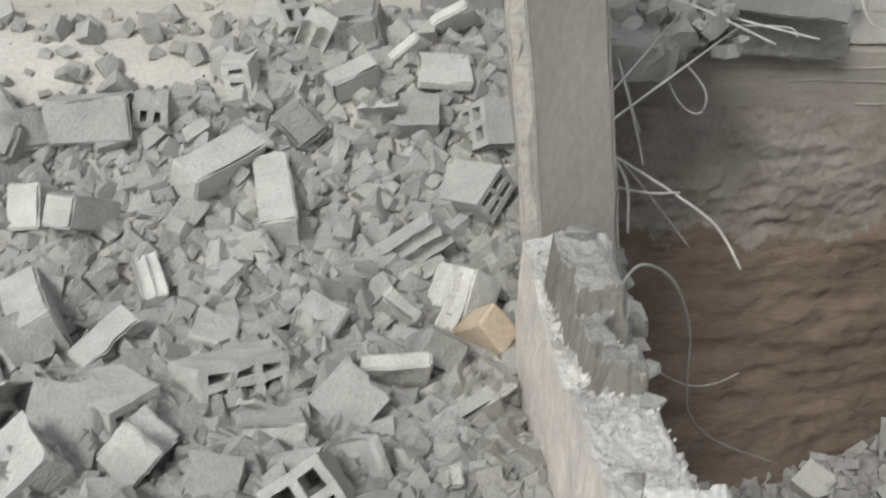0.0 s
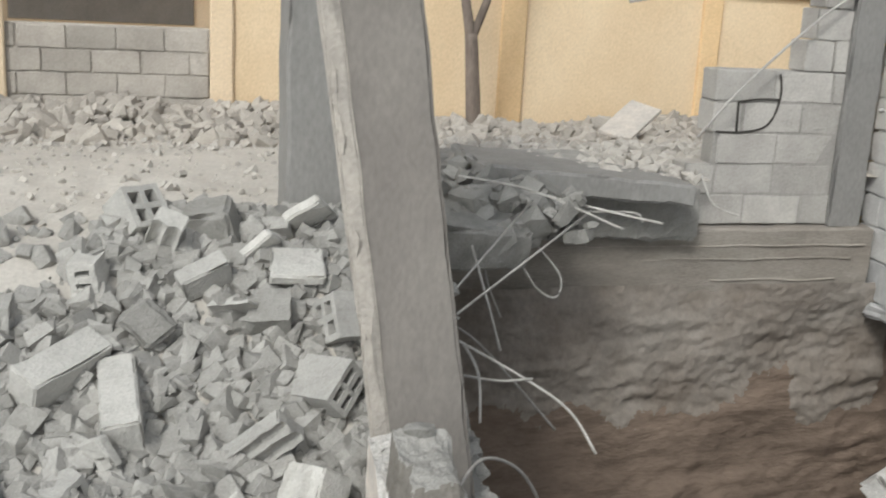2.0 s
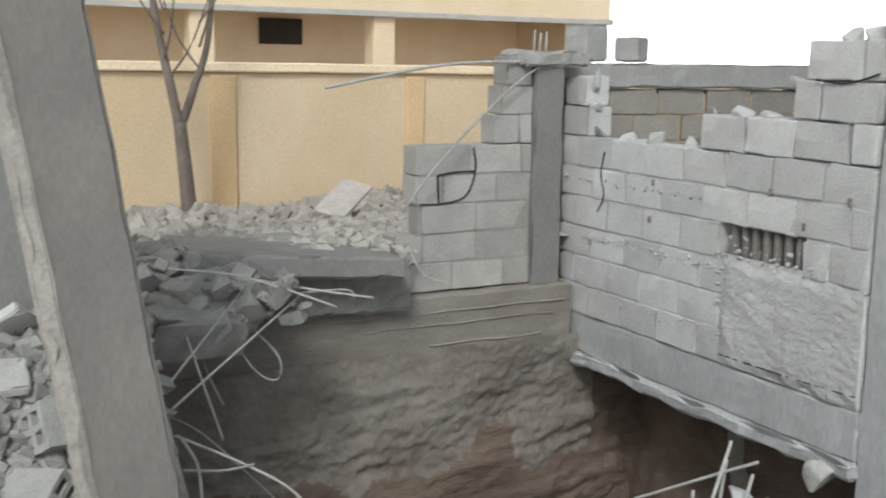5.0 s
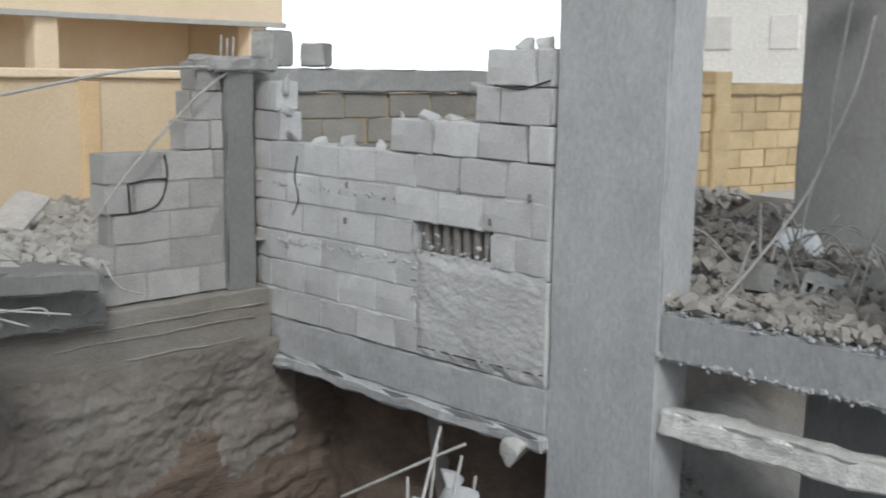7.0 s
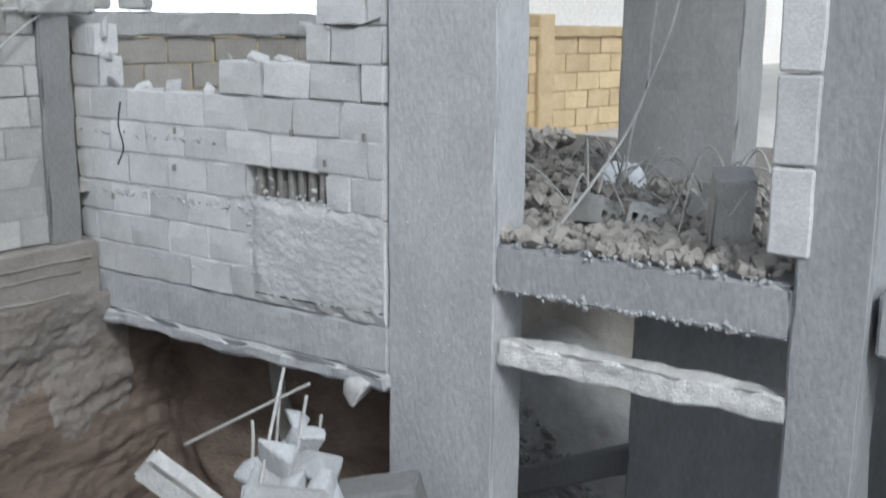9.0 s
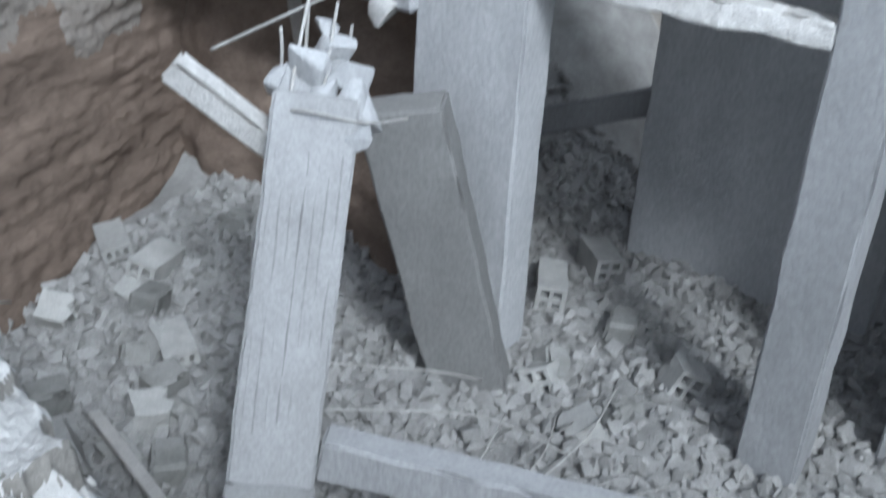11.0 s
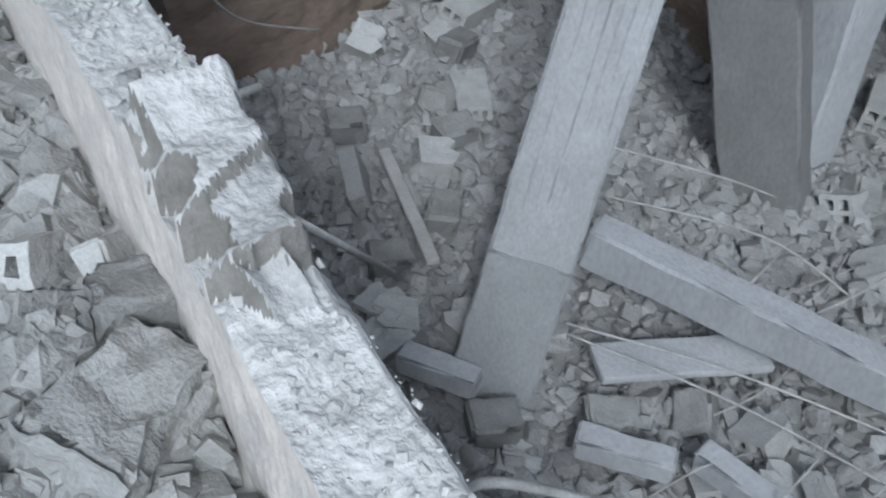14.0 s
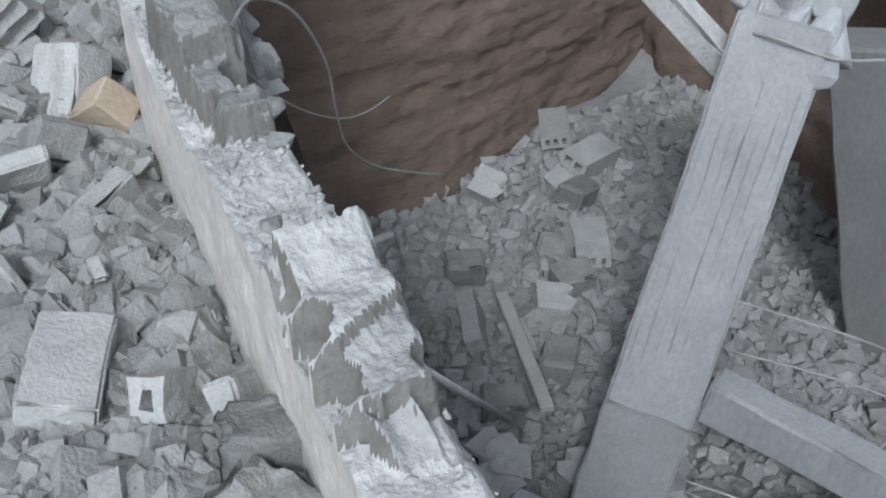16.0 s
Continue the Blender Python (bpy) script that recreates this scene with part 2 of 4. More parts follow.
def tube(name, pts, radius, mat, sides=6, taper=1.0):
    """A round bar along a smooth line through pts."""
    pts = [Vector(p) for p in pts]
    line = []
    for i in range(len(pts) - 1):
        p0, p1, p2, p3 = pts[max(i - 1, 0)], pts[i], pts[i + 1], pts[min(i + 2, len(pts) - 1)]
        steps = 6 if len(pts) > 2 else 1
        for k in range(steps):
            t = k / steps
            line.append(0.5 * ((2 * p1) + (p2 - p0) * t + (2 * p0 - 5 * p1 + 4 * p2 - p3) * t * t + (3 * p1 - p0 - 3 * p2 + p3) * t ** 3))
    line.append(pts[-1])
    verts, faces = [], []
    for i, p in enumerate(line):
        d = (line[min(i + 1, len(line) - 1)] - line[max(i - 1, 0)]).normalized()
        u = d.cross(Vector((0.3, 0.2, 0.93)) if abs(d.z) < 0.9 else Vector((1, 0, 0))).normalized()
        w = d.cross(u)
        r = radius * (1 + (taper - 1) * i / (len(line) - 1))
        for k in range(sides):
            a = 2 * math.pi * k / sides
            verts.append(p + r * (math.cos(a) * u + math.sin(a) * w))
    for i in range(len(line) - 1):
        for k in range(sides):
            q = (k + 1) % sides
            faces.append([i * sides + k, i * sides + q, (i + 1) * sides + q, (i + 1) * sides + k])
    faces.append(list(range(sides))[::-1])
    faces.append([len(verts) - sides + k for k in range(sides)])
    return mesh_of(name, verts, faces, mat, True)


def sheet(name, mat, us, vs, fn, keep=None):
    """A surface fn(u, v) over a grid."""
    verts = [fn(u, v) for u in us for v in vs]
    n = len(vs)
    faces = [[i * n + j, (i + 1) * n + j, (i + 1) * n + j + 1, i * n + j + 1] for i in range(len(us) - 1) for j in range(n - 1)
             if keep is None or keep((us[i] + us[i + 1]) / 2, (vs[j] + vs[j + 1]) / 2)]
    return mesh_of(name, verts, faces, mat, True)


def steps(a, b, n):
    return [a + (b - a) * i / n for i in range(n + 1)]


def ease(t):
    t = max(0.0, min(1.0, t))
    return t * t * (3 - 2 * t)


def rubble_height(x, y):
    """The heap beside the broken wall, and the yard behind it."""
    z = -0.95 + 0.90 * ease((y - 3.45) / 1.65)
    z += 0.07 * noise.noise(Vector((x * 2.1, y * 2.1, 0.3))) + 0.03 * noise.noise(Vector((x * 7, y * 7, 4.0)))
    if y > 5.6:
        z = z * (1 - ease((y - 5.6) / 0.8)) + ease((y - 5.6) / 0.8) * (-0.02 - 0.26 * ease((y - 6.0) / 3.7) + 0.02 * noise.noise(Vector((x, y, 7))))
    return z


def pit_height(x, y):
    z = -3.03 + 0.10 * noise.noise(Vector((x * 1.1, y * 1.1, 9.0))) + 0.05 * noise.noise(Vector((x * 4, y * 4, 2.0)))
    z += 0.30 * ease((x - 3.2) / 2.5) * ease((y - 3.2) / 2.0)
    z += 0.22 * ease((1.9 - x) / 0.9)
    z += 1.0 * ease((x - 5.6) / 2.5) * ease((y - 2.9) / 1.6)
    return z


# ---- ground, pit and earth ----
gx = [-220, -90, -40, -20, -10, -6] + steps(-4.5, 1.0, 90) + [1.05] + steps(1.3, 5.0, 50) + [6, 8, 10, 14, 20, 40, 90, 220]
gy = [-220, -90, -40, -20, -8, -4, -2, -1] + steps(-0.5, 6.1, 100) + [6.2, 6.4] + steps(6.6, 9.8, 40) + [11, 14, 20, 40, 90, 220]
ground = thing("ground", sheet("ground", GROUND, gx, gy, lambda x, y: (x, y, rubble_height(x, y)), lambda x, y: not ((0.95 if y < 3.42 else 1.36) < x < 9.4 and -4 < y < (6.15 if x < 5.6 else 4.9))),
               "pale dusty yard of trodden earth under the rubble", "ground", kind="structure")
pit = thing("pit_floor", sheet("pit_floor", PITDUST, steps(0.9, 10, 150), steps(-4, 6.6, 150), lambda x, y: (x, y, pit_height(x, y))),
            "grey basement floor deep in dust and crushed concrete", "floor", kind="structure")


def north_earth(u, v):
    foot = 5.12 + 0.30 * (u - 2.3)
    top = 6.12
    z = -3.1 + 2.4 * v
    y = foot + (top - foot) * (v ** 0.8)
    lump = 0.06 * noise.noise(Vector((u * 1.5, z * 3.0, 1))) + 0.03 * noise.noise(Vector((u * 3, z * 11, 3))) + 0.018 * noise.noise(Vector((u * 9, z * 16, 5))) + 0.008 * noise.noise(Vector((u * 22, z * 34, 6)))
    return (u, y + lump * (1 - v ** 6), z)


def east_earth(u, v):
    z = -3.1 + 2.5 * v
    x = 5.1 + 0.35 * v + 0.12 * noise.noise(Vector((u * 1.7, z * 2.5, 11))) + 0.05 * noise.noise(Vector((u * 6, z * 8, 13)))
    return (x, u, z)


thing("earth_bank", sheet("earth_bank", EARTH, steps(0.9, 5.6, 230), steps(0, 1, 120), north_earth), "brown cut earth face below the footing", "earth bank", kind="structure")
thing("earth_bank", sheet("earth_bank", EARTH, steps(3.1, 6.4, 70), steps(0, 1, 50), east_earth), "brown cut earth below the block wall", "earth bank", kind="structure")
thing("earth_bank", sheet("earth_bank", YARD, steps(-4, 6.4, 60), steps(0, 1, 30), lambda u, v: (9.2 + 0.15 * noise.noise(Vector((u * 2, v * 4, 21))), u, -3.1 + 3.2 * v)),
      "pale dusty earth at the end of the basement", "earth bank", kind="structure")
thing("earth_bank", sheet("earth_bank", EARTH, steps(0.9, 9.4, 40), steps(0, 1, 20), lambda u, v: (u, -3.6 + 0.15 * noise.noise(Vector((u * 2, v * 4, 31))), -3.1 + 3.1 * v)),
      "brown earth closing the pit", "earth bank", kind="structure")

thing("earth_bank", sheet("earth_bank", YARD, steps(5.2, 9.5, 50), steps(0, 1, 30), lambda u, v: (u, 4.75 + 0.15 * v + 0.12 * noise.noise(Vector((u * 2, v * 4, 51))), -3.1 + 3.1 * v)),
      "pale dusty earth behind the basement", "earth bank", kind="structure")
# added glowing ring that stands in for the bright horizon sky
thing("sky_haze", sheet("sky_haze", SKYGLOW, steps(0, 2 * math.pi, 64), [-2, 20, 42], lambda u, v: (210 * math.cos(u), 210 * math.sin(u), v)), "glowing white backdrop ring added along the horizon", "sky", kind="structure")

thing("earth_bank", sheet("earth_bank", SLUMP, steps(3.3, 6.3, 60), steps(0, 1, 40), lambda u, v: (1.55 - 0.22 * v + 0.08 * noise.noise(Vector((u * 3, v * 6, 61))), u, -3.1 + (3.08 + rubble_height(1.3, u)) * v)),
      "grey earthy side of the pit under the heap", "earth bank", kind="structure")

# footing under the corner wall, with board marks
footing = thing("footing_beam", worn_box("footing_beam", (0.9, 6.0, -0.86), (4.66, 6.3, -0.36), FOOTING, amp=0.012, seed=2),
                "grey concrete footing with board marks", "footing", kind="structure")
for k, z in enumerate((-0.47, -0.555, -0.70)):
    part("board_mark", worn_box("board_mark", (2.5 + 0.5 * k, 5.990, z - 0.006), (4.60 - 0.1 * k, 6.01, z + 0.005), FOOTING, seg=0.1, amp=0.012, bevel=0.004, seed=k), footing)
# pale slump of mortar between footing and earth


def slump(u, v):
    x, y, z = north_earth(u, (2.38 - 1.2 * (1 - v)) / 2.4)
    body = (v - 0.36) * 0.22 + 0.06 * noise.noise(Vector((u * 1.6, v * 2.2, 41))) + 0.018 * noise.noise(Vector((u * 5, v * 7, 42))) + 0.009 * noise.noise(Vector((u * 16, v * 20, 44))) + 0.007 * noise.noise(Vector((u * 40, v * 40, 46)))
    return (x, y - max(-0.05, body), z)


thing("mortar_slump", sheet("mortar_slump", SLUMP, steps(1.0, 4.9, 260), steps(0, 1, 90), slump), "earthy grey mortar spilled over the earth face", "mortar", kind="structure")

# ---- the broken wall beside the camera's stand ----


def wall_sides(y):
    return 0.645 + 0.074 * (y - 0.8), 0.850 + 0.085 * (y - 0.8) + 0.022 * noise.noise(Vector((y * 4, 1, 1)))


def step(a, w=0.006):
    return ease(0.5 + a / (2 * w))


def blob(x, y, cx, cy, rx, ry):
    """1 inside a round hollow with a ragged rim, 0 outside."""
    d = math.hypot((x - cx) / rx, (y - cy) / ry) + 0.16 * noise.noise(Vector((x * 22, y * 22, cx * 9)))
    return step((1 - d) * min(rx, ry), 0.008)


def bed(x, y):
    z = -0.525 + 0.03 * noise.noise(Vector((0, y * 5, 2))) + 0.06 * ease((y - 1.62) / 0.15) * (1 - ease((y - 2.1) / 0.5)) + 0.06 * ease((y - 2.95) / 0.3)
    z -= 0.35 * (1 - ease((y - 0.52) / 0.22))
    z += 0.022 * noise.noise(Vector((x * 9, y * 9, 1))) + 0.008 * noise.noise(Vector((x * 26, y * 26, 1))) + 0.004 * noise.noise(Vector((x * 70, y * 70, 1)))
    return z


def torn(x, y):
    """Height of what is left of the next course over the mortar bed."""
    rag = 0.014 * noise.noise(Vector((x * 14, y * 14, 5))) + 0.004 * noise.noise(Vector((x * 50, y * 50, 6)))
    # torn block whose cores are open to the plastered side
    fray = 0.4 * rag
    body = step(x - 0.735 - 0.02 * ease((1.5 - y) / 0.2) + fray) * step(y - 1.335 + fray) * step(1.76 - y + rag) * step(0.905 + 0.1 * (y - 1.4) - x + fray)
    web = 0.0
    for cy in (1.352, 1.478, 1.605):
        web = max(web, step(0.010 + 0.05 * max(0.0, x - 0.70) - abs(y - cy + 0.3 * (x - 0.74)) + 0.2 * fray, 0.005))
    web *= step(x - 0.682 + fray) * step(0.775 - x)
    near = max(body, web * (0.5 + 0.5 * ease((x - 0.68) / 0.07))) * (0.115 + 0.035 * step(y - 1.49 - 0.5 * (x - 0.8) + rag) + 0.5 * rag)
    for c in ((0.708, 1.552, 0.052, 0.055), (0.702, 1.425, 0.055, 0.050), (0.912, 1.385, 0.050, 0.050)):
        hollow = blob(x, y, *c) * (1 - web)
        near = near * (1 - hollow) - 0.07 * hollow
    if y < 1.345:
        pipe = 1 - min(1.0, abs(x - 0.775 - 0.3 * (1.34 - y)) / 0.045) ** 2
        near = max(near, 0.095 * ease((y - 1.205) / 0.14) * (1 - 0.5 * pipe) * step(0.05 - abs(x - 0.775 - 0.3 * (1.34 - y)), 0.01))
        near -= 0.06 * blob(x, y, 0.868, 1.275, 0.022, 0.055)
    h = near
    lump = math.exp(-((x - 0.735) / 0.035) ** 2 - ((y - 1.74) / 0.06) ** 2)
    if lump > 0.2:
        h = max(h, 0.10 * lump + 0.5 * rag)
    # block beside the leaning column, one core open over the pit
    far = step(x - 0.85 + rag) * step(y - 2.56 + rag) * step(3.08 - y + rag)
    tall = 0.10 + 0.085 * step(y - 2.735 + rag, 0.012)
    far *= 1 - blob(x, y, 0.985, 2.64, 0.055, 0.075)
    far *= 1 - 0.6 * blob(x, y, 0.84, 2.86, 0.03, 0.05)
    h = max(h, far * (tall + rag))
    boss = step(x - 0.86 + rag, 0.02) * step(y - 2.40 + rag, 0.02) * step(2.565 - y + rag, 0.015)
    return max(h, boss * (0.105 + 1.2 * rag))


def wall_ring(i, v):
    y = 0.45 + 2.95 * i
    left, right = wall_sides(y)
    if v < 0.3:
        x, z = left, -1.5 + (bed(left, y) - 0.01 + 1.5) * v / 0.3
        x += 0.010 * noise.noise(Vector((y * 7, z * 7, 27))) + 0.004 * noise.noise(Vector((y * 30, z * 30, 28)))
    elif v < 0.7:
        x = left + (right - left) * (v - 0.3) / 0.4
        z = bed(x, y) + torn(x, y) - 0.02 * ease(((v - 0.3) / 0.4 - 0.92) / 0.08)
    else:
        t = (v - 0.7) / 0.3
        top = bed(right, y) + torn(right, y) - 0.02
        x, z = right + 0.03 * t, top - (3.1 + top) * t ** 1.6
        x += (0.03 * noise.noise(Vector((y * 6, z * 6, 7))) + 0.012 * noise.noise(Vector((y * 19, z * 19, 8)))) * ease(t * 12)
    return (x, y, z)


def raised(i, v):
    x, y, z = wall_ring(i, v)
    return abs(torn(x, y)) > 0.012 and not bared(i, v)


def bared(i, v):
    """Steep broken sides, which take the darker CORE colour."""
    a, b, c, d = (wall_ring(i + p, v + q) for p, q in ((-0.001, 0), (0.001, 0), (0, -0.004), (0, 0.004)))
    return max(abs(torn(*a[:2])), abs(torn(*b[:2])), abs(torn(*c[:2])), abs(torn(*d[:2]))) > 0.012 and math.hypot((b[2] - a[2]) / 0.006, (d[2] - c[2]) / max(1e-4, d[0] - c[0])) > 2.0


us = steps(0, 1, 520)
vs = steps(0.3, 0.6999, 46)
broken = tagged(new("broken_wall"), "broken stub of plastered block wall with a crushed white top", "wall", kind="structure")
part("plaster_face", sheet("plaster_face", PLASTER, us, steps(0, 0.3, 40), wall_ring), broken, "stained beige plaster")
part("crushed_top", sheet("crushed_top", POWDER, us, vs, wall_ring, lambda i, v: not raised(i, v) and not bared(i, v)), broken, "crushed white mortar bed")
part("bared_core", sheet("bared_core", CORE, us, vs, wall_ring, bared), broken, "darker grey inside of a torn block")
part("block_remnant", sheet("block_remnant", POWDER, us[:290], vs, wall_ring, raised), broken, "torn white block with scooped cores")
part("block_remnant", sheet("block_remnant", DUST, us[289:], vs, wall_ring, raised), broken, "torn grey block with an open core")
part("pit_face", sheet("pit_face", MORTAR, us, steps(0.7, 1.0, 60), wall_ring), broken, "rough grey mortar")
part("broken_end", sheet("broken_end", POWDER, steps(0, 1, 8), steps(0, 1, 8), lambda u, v: (0.61 + 0.22 * u, 0.45 + 0.02 * noise.noise(Vector((u * 9, v * 9, 1))), -2.5 + 1.65 * v)), broken)
for k, (x, y, z, s) in enumerate(((0.93, 3.06, -0.32, 0.10), (0.99, 2.44, -0.46, 0.07), (0.80, 1.95, -0.46, 0.06), (0.95, 2.30, -0.46, 0.06))):
    part("mortar_lump", shard_mesh("mortar_lump", DUST, (s * 1.3, s, s * 0.9), 50 + k), broken, "", pose(x, y, z, 10 * k, 5, 40 * k))
rng = np.random.RandomState(4)
spots = []
for _ in range(1100):
    y = rng.uniform(0.55, 3.3)
    t = rng.rand()
    x = 0.66 + 0.077 * (y - 0.8) + 0.2 * t
    if torn(x, y) < 0.01:
        spots.append((x, y, bed(x, y) + 0.002))
debris("mortar_crumbs", POWDER, spots, "white mortar crumbs on the broken wall", "crumbs", 0.002, 0.013, 3, 5)

# ---- columns ----


def column(name, foot, top, wide, deep, turn, mat, label, seed, chip=0.02):
    """A cast column between two points; wide across, deep along its turned own axis."""
    foot, top = Vector(foot), Vector(top)
    d = top - foot
    me = worn_box(name, (-wide / 2, -deep / 2, 0), (wide / 2, deep / 2, d.length), mat, 0.1, 0.009, 0.015, seed, chip)
    x = Vector((math.cos(radians(turn)), math.sin(radians(turn)), 0))
    z = d.normalized()
    y = z.cross(x).normalized()
    x = y.cross(z)
    m = Matrix((x, y, z)).transposed().to_4x4()
    m.translation = foot
    return thing(name, me, label, "column", "concrete columns", m=m)


colA = column("concrete_column", (1.165, 3.62, -1.1), (0.660, 3.93, 2.5), 0.34, 0.26, -9, BROWNGREY, "leaning brown-grey concrete column with a plastered pale edge", 1, 0.03)
me = worn_box("plaster_edge", (-0.188, -0.135, 0.02), (-0.17, 0.13, 3.55), EDGE, 0.06, 0.012, 0.008, 5)
part("plaster_edge", me, colA, "flaking pale plaster")
me = worn_box("corner_plaster", (-0.185, -0.142, 0.02), (-0.115, -0.126, 3.55), EDGE, 0.03, 0.008, 0.01, 6, 0.03)
part("corner_plaster", me, colA, "torn edge of pale plaster")
column("concrete_column", (0.865, 5.22, -0.4), (0.865, 5.22, 2.9), 0.36, 0.34, 2, CONCRETE, "upright grey concrete column behind the rubble heap", 3)
colB = column("concrete_column", (4.87, 3.12, -3.3), (4.87, 3.12, 3.6), 0.30, 0.72, 0, PALE, "pale dusty concrete column at the end of the block wall", 9, 0.01)
colR = column("concrete_column", (4.87, 1.045, -3.3), (4.87, 1.045, 3.6), 0.30, 0.33, 0, PALE, "pale dusty concrete column beside the opening", 12, 0.01)
column("concrete_column", (6.65, 2.53, 0.0), (6.65, 2.53, 3.6), 0.4, 0.8, 0, CONCRETE, "wide grey concrete column behind the rubble on the slab", 14)
for k in range(9):
    part("block", worn_box("block", (-0.165, 0.10, 3.43 + 0.4 * k), (0.04, 0.29, 3.82 + 0.4 * k), WHITE, 0.1, 0.005, 0.01, 20 + k), colR, "pale jamb block")
# rough mortar stuck to the column where the beams met it
rng = np.random.RandomState(77)
spots = []
for _ in range(160):
    z = rng.choice((0.02, -0.12, -0.35, -0.6)) + 0.07 * rng.randn()
    spots.append((4.722, 3.12 + rng.uniform(-0.34, 0.34), z))
debris("stuck_mortar", PALE, spots, "rough mortar stuck to the pale column", "mortar", 0.003, 0.009, 2.5, 78)
spots = [(4.722, rng.uniform(1.3, 2.8), rng.choice((-0.25, 0.0)) + 0.012 * rng.randn()) for _ in range(200)]
debris("stuck_mortar", PALE, spots, "rough mortar along the edge beam", "mortar", 0.004, 0.022, 2.5, 79)
spots = [(4.705, rng.uniform(3.6, 6.2), -0.41 + 0.012 * rng.randn()) for _ in range(260)]
spots += [(4.70, rng.uniform(3.6, 4.6), rng.uniform(-0.38, 0.2)) for _ in range(260)]
spots += [(4.70, rng.uniform(4.6, 6.2), rng.choice((-0.02, 0.0, 0.39)) + 0.01 * rng.randn()) for _ in range(260)]
debris("stuck_mortar", WHITE, spots, "rough mortar stuck to the pale block wall", "mortar", 0.003, 0.018, 2.5, 80)

# broken column standing in the pit
colC = column("broken_column", (2.32, 2.50, -3.1), (3.43, 3.06, -0.98), 0.39, 0.24, -46, MIDGREY, "broken pale concrete column leaning over the pit, bars bared on top", 17, 0.03)
for k in range(7):
    z0 = 0.9 + 0.03 * k
    part("board_ridge", worn_box("board_ridge", (-0.16 + 0.05 * k, -0.1235, z0), (-0.15 + 0.05 * k, -0.115, 2.2 - 0.05 * (k % 3)), MIDGREY, 0.08, 0.006, 0.004, k), colC)
part("joint_ledge", worn_box("joint_ledge", (-0.20, -0.142, 0.0), (0.195, 0.11, 0.72), MIDGREY, 0.06, 0.012, 0.01, 61, 0.04), colC, "thicker rough foot of the column")
for k, (x, y, z, s) in enumerate(((-0.08, 0.0, 2.46, 0.22), (0.05, -0.02, 2.50, 0.18), (0.15, 0.0, 2.44, 0.2), (0.0, 0.04, 2.62, 0.2), (0.19, -0.05, 2.3, 0.16), (-0.12, -0.03, 2.35, 0.16), (0.02, 0.0, 2.76, 0.15), (-0.05, -0.05, 2.56, 0.24), (0.1, 0.03, 2.58, 0.22), (-0.14, 0.02, 2.5, 0.2), (0.2, 0.05, 2.42, 0.2), (0.06, 0.0, 2.66, 0.2))):
    part("concrete_lump", shard_mesh("concrete_lump", PALE, (s, s * 0.8, s * 1.2), 70 + k), colC, "crushed concrete lump", pose(x, y, z, 12 * k, 9, 50 * k))
for k, (x, y, b) in enumerate(((-0.13, -0.08, 0.05), (-0.06, 0.08, -0.03), (0.02, -0.09, 0.02), (0.12, 0.06, 0.0), (-0.16, 0.05, -0.04))):
    part("bar", tube("bar", [(x, y, 2.2), (x + b * 0.4, y, 2.6), (x + b, y, 3.0 - 0.06 * k)], 0.009, STEEL), colC, "bared bar")
part("bar", tube("bar", [(-0.18, 0, 2.36), (-0.05, -0.16, 2.37), (0.22, -0.1, 2.36), (0.42, 0, 2.42)], 0.007, STEEL), colC, "bent stirrup")
part("bar", tube("bar", [(-0.5, 0.1, 2.62), (-0.1, 0, 2.86), (0.05, -0.02, 2.95)], 0.008, STEEL), colC, "bent bar")
arm = column("broken_beam", (3.33, 3.18, -1.25), (3.06, 3.60, -0.86), 0.13, 0.13, 20, POWDER, "stub of broken concrete reaching out of the column head", 23, 0.05)
arm["category"] = "beam"

# fallen column leaning at the foot of the pale column
column("fallen_column", (4.50, 2.78, -3.12), (4.12, 3.10, -1.22), 0.46, 0.24, -62, CONCRETE, "fallen grey concrete column leaning on a standing one", 29)

# fallen beam in the pit
fb = column("fallen_beam", (2.92, 2.60, -2.46), (3.87, 0.89, -2.77), 0.17, 0.23, 29, PALE, "fallen concrete beam lying against the broken column", 33, 0.03)
fb["category"] = "beam"

# ---- the facade: edge beam, slab, lower strip ----
thing("edge_beam", worn_box("edge_beam", (4.72, 1.21, -0.26), (4.98, 2.76, -0.01), PALE, 0.08, 0.008, 0.015, 41, 0.02), "pale dusty concrete edge beam under the slab", "beam", kind="structure")
thing("broken_strip", worn_box("broken_strip", (4.74, 1.21, -0.66), (4.9, 2.76, -0.53), POWDER, 0.02, 0.022, 0.012, 43, 0.07), "ragged white strip of broken wall between columns", "beam", kind="structure")
thing("floor_slab", worn_box("floor_slab", (4.98, -4.0, -0.2), (6.95, 2.98, 0.0), CONCRETE, 0.3, 0.01, 0.015, 45), "grey concrete floor slab above the basement", "slab", kind="structure")
thing("floor_slab", worn_box("floor_slab", (5.6, 2.985, -0.2), (9.2, 3.95, 0.0), CONCRETE, 0.3, 0.01, 0.015, 46), "grey concrete floor slab reaching back to the courtyard", "slab", kind="structure")
thing("edge_beam", worn_box("edge_beam", (4.72, -3.6, -0.26), (4.98, 0.84, 0.02), PALE, 0.12, 0.008, 0.015, 47, 0.02), "pale dusty concrete edge beam beyond the column", "beam", kind="structure")
thing("basement_wall", worn_box("basement_wall", (6.5, 1.0, -3.2), (6.8, 2.78, -0.2), PALE, 0.2, 0.01, 0.015, 48), "dark grey concrete wall in the basement", "wall", kind="structure")
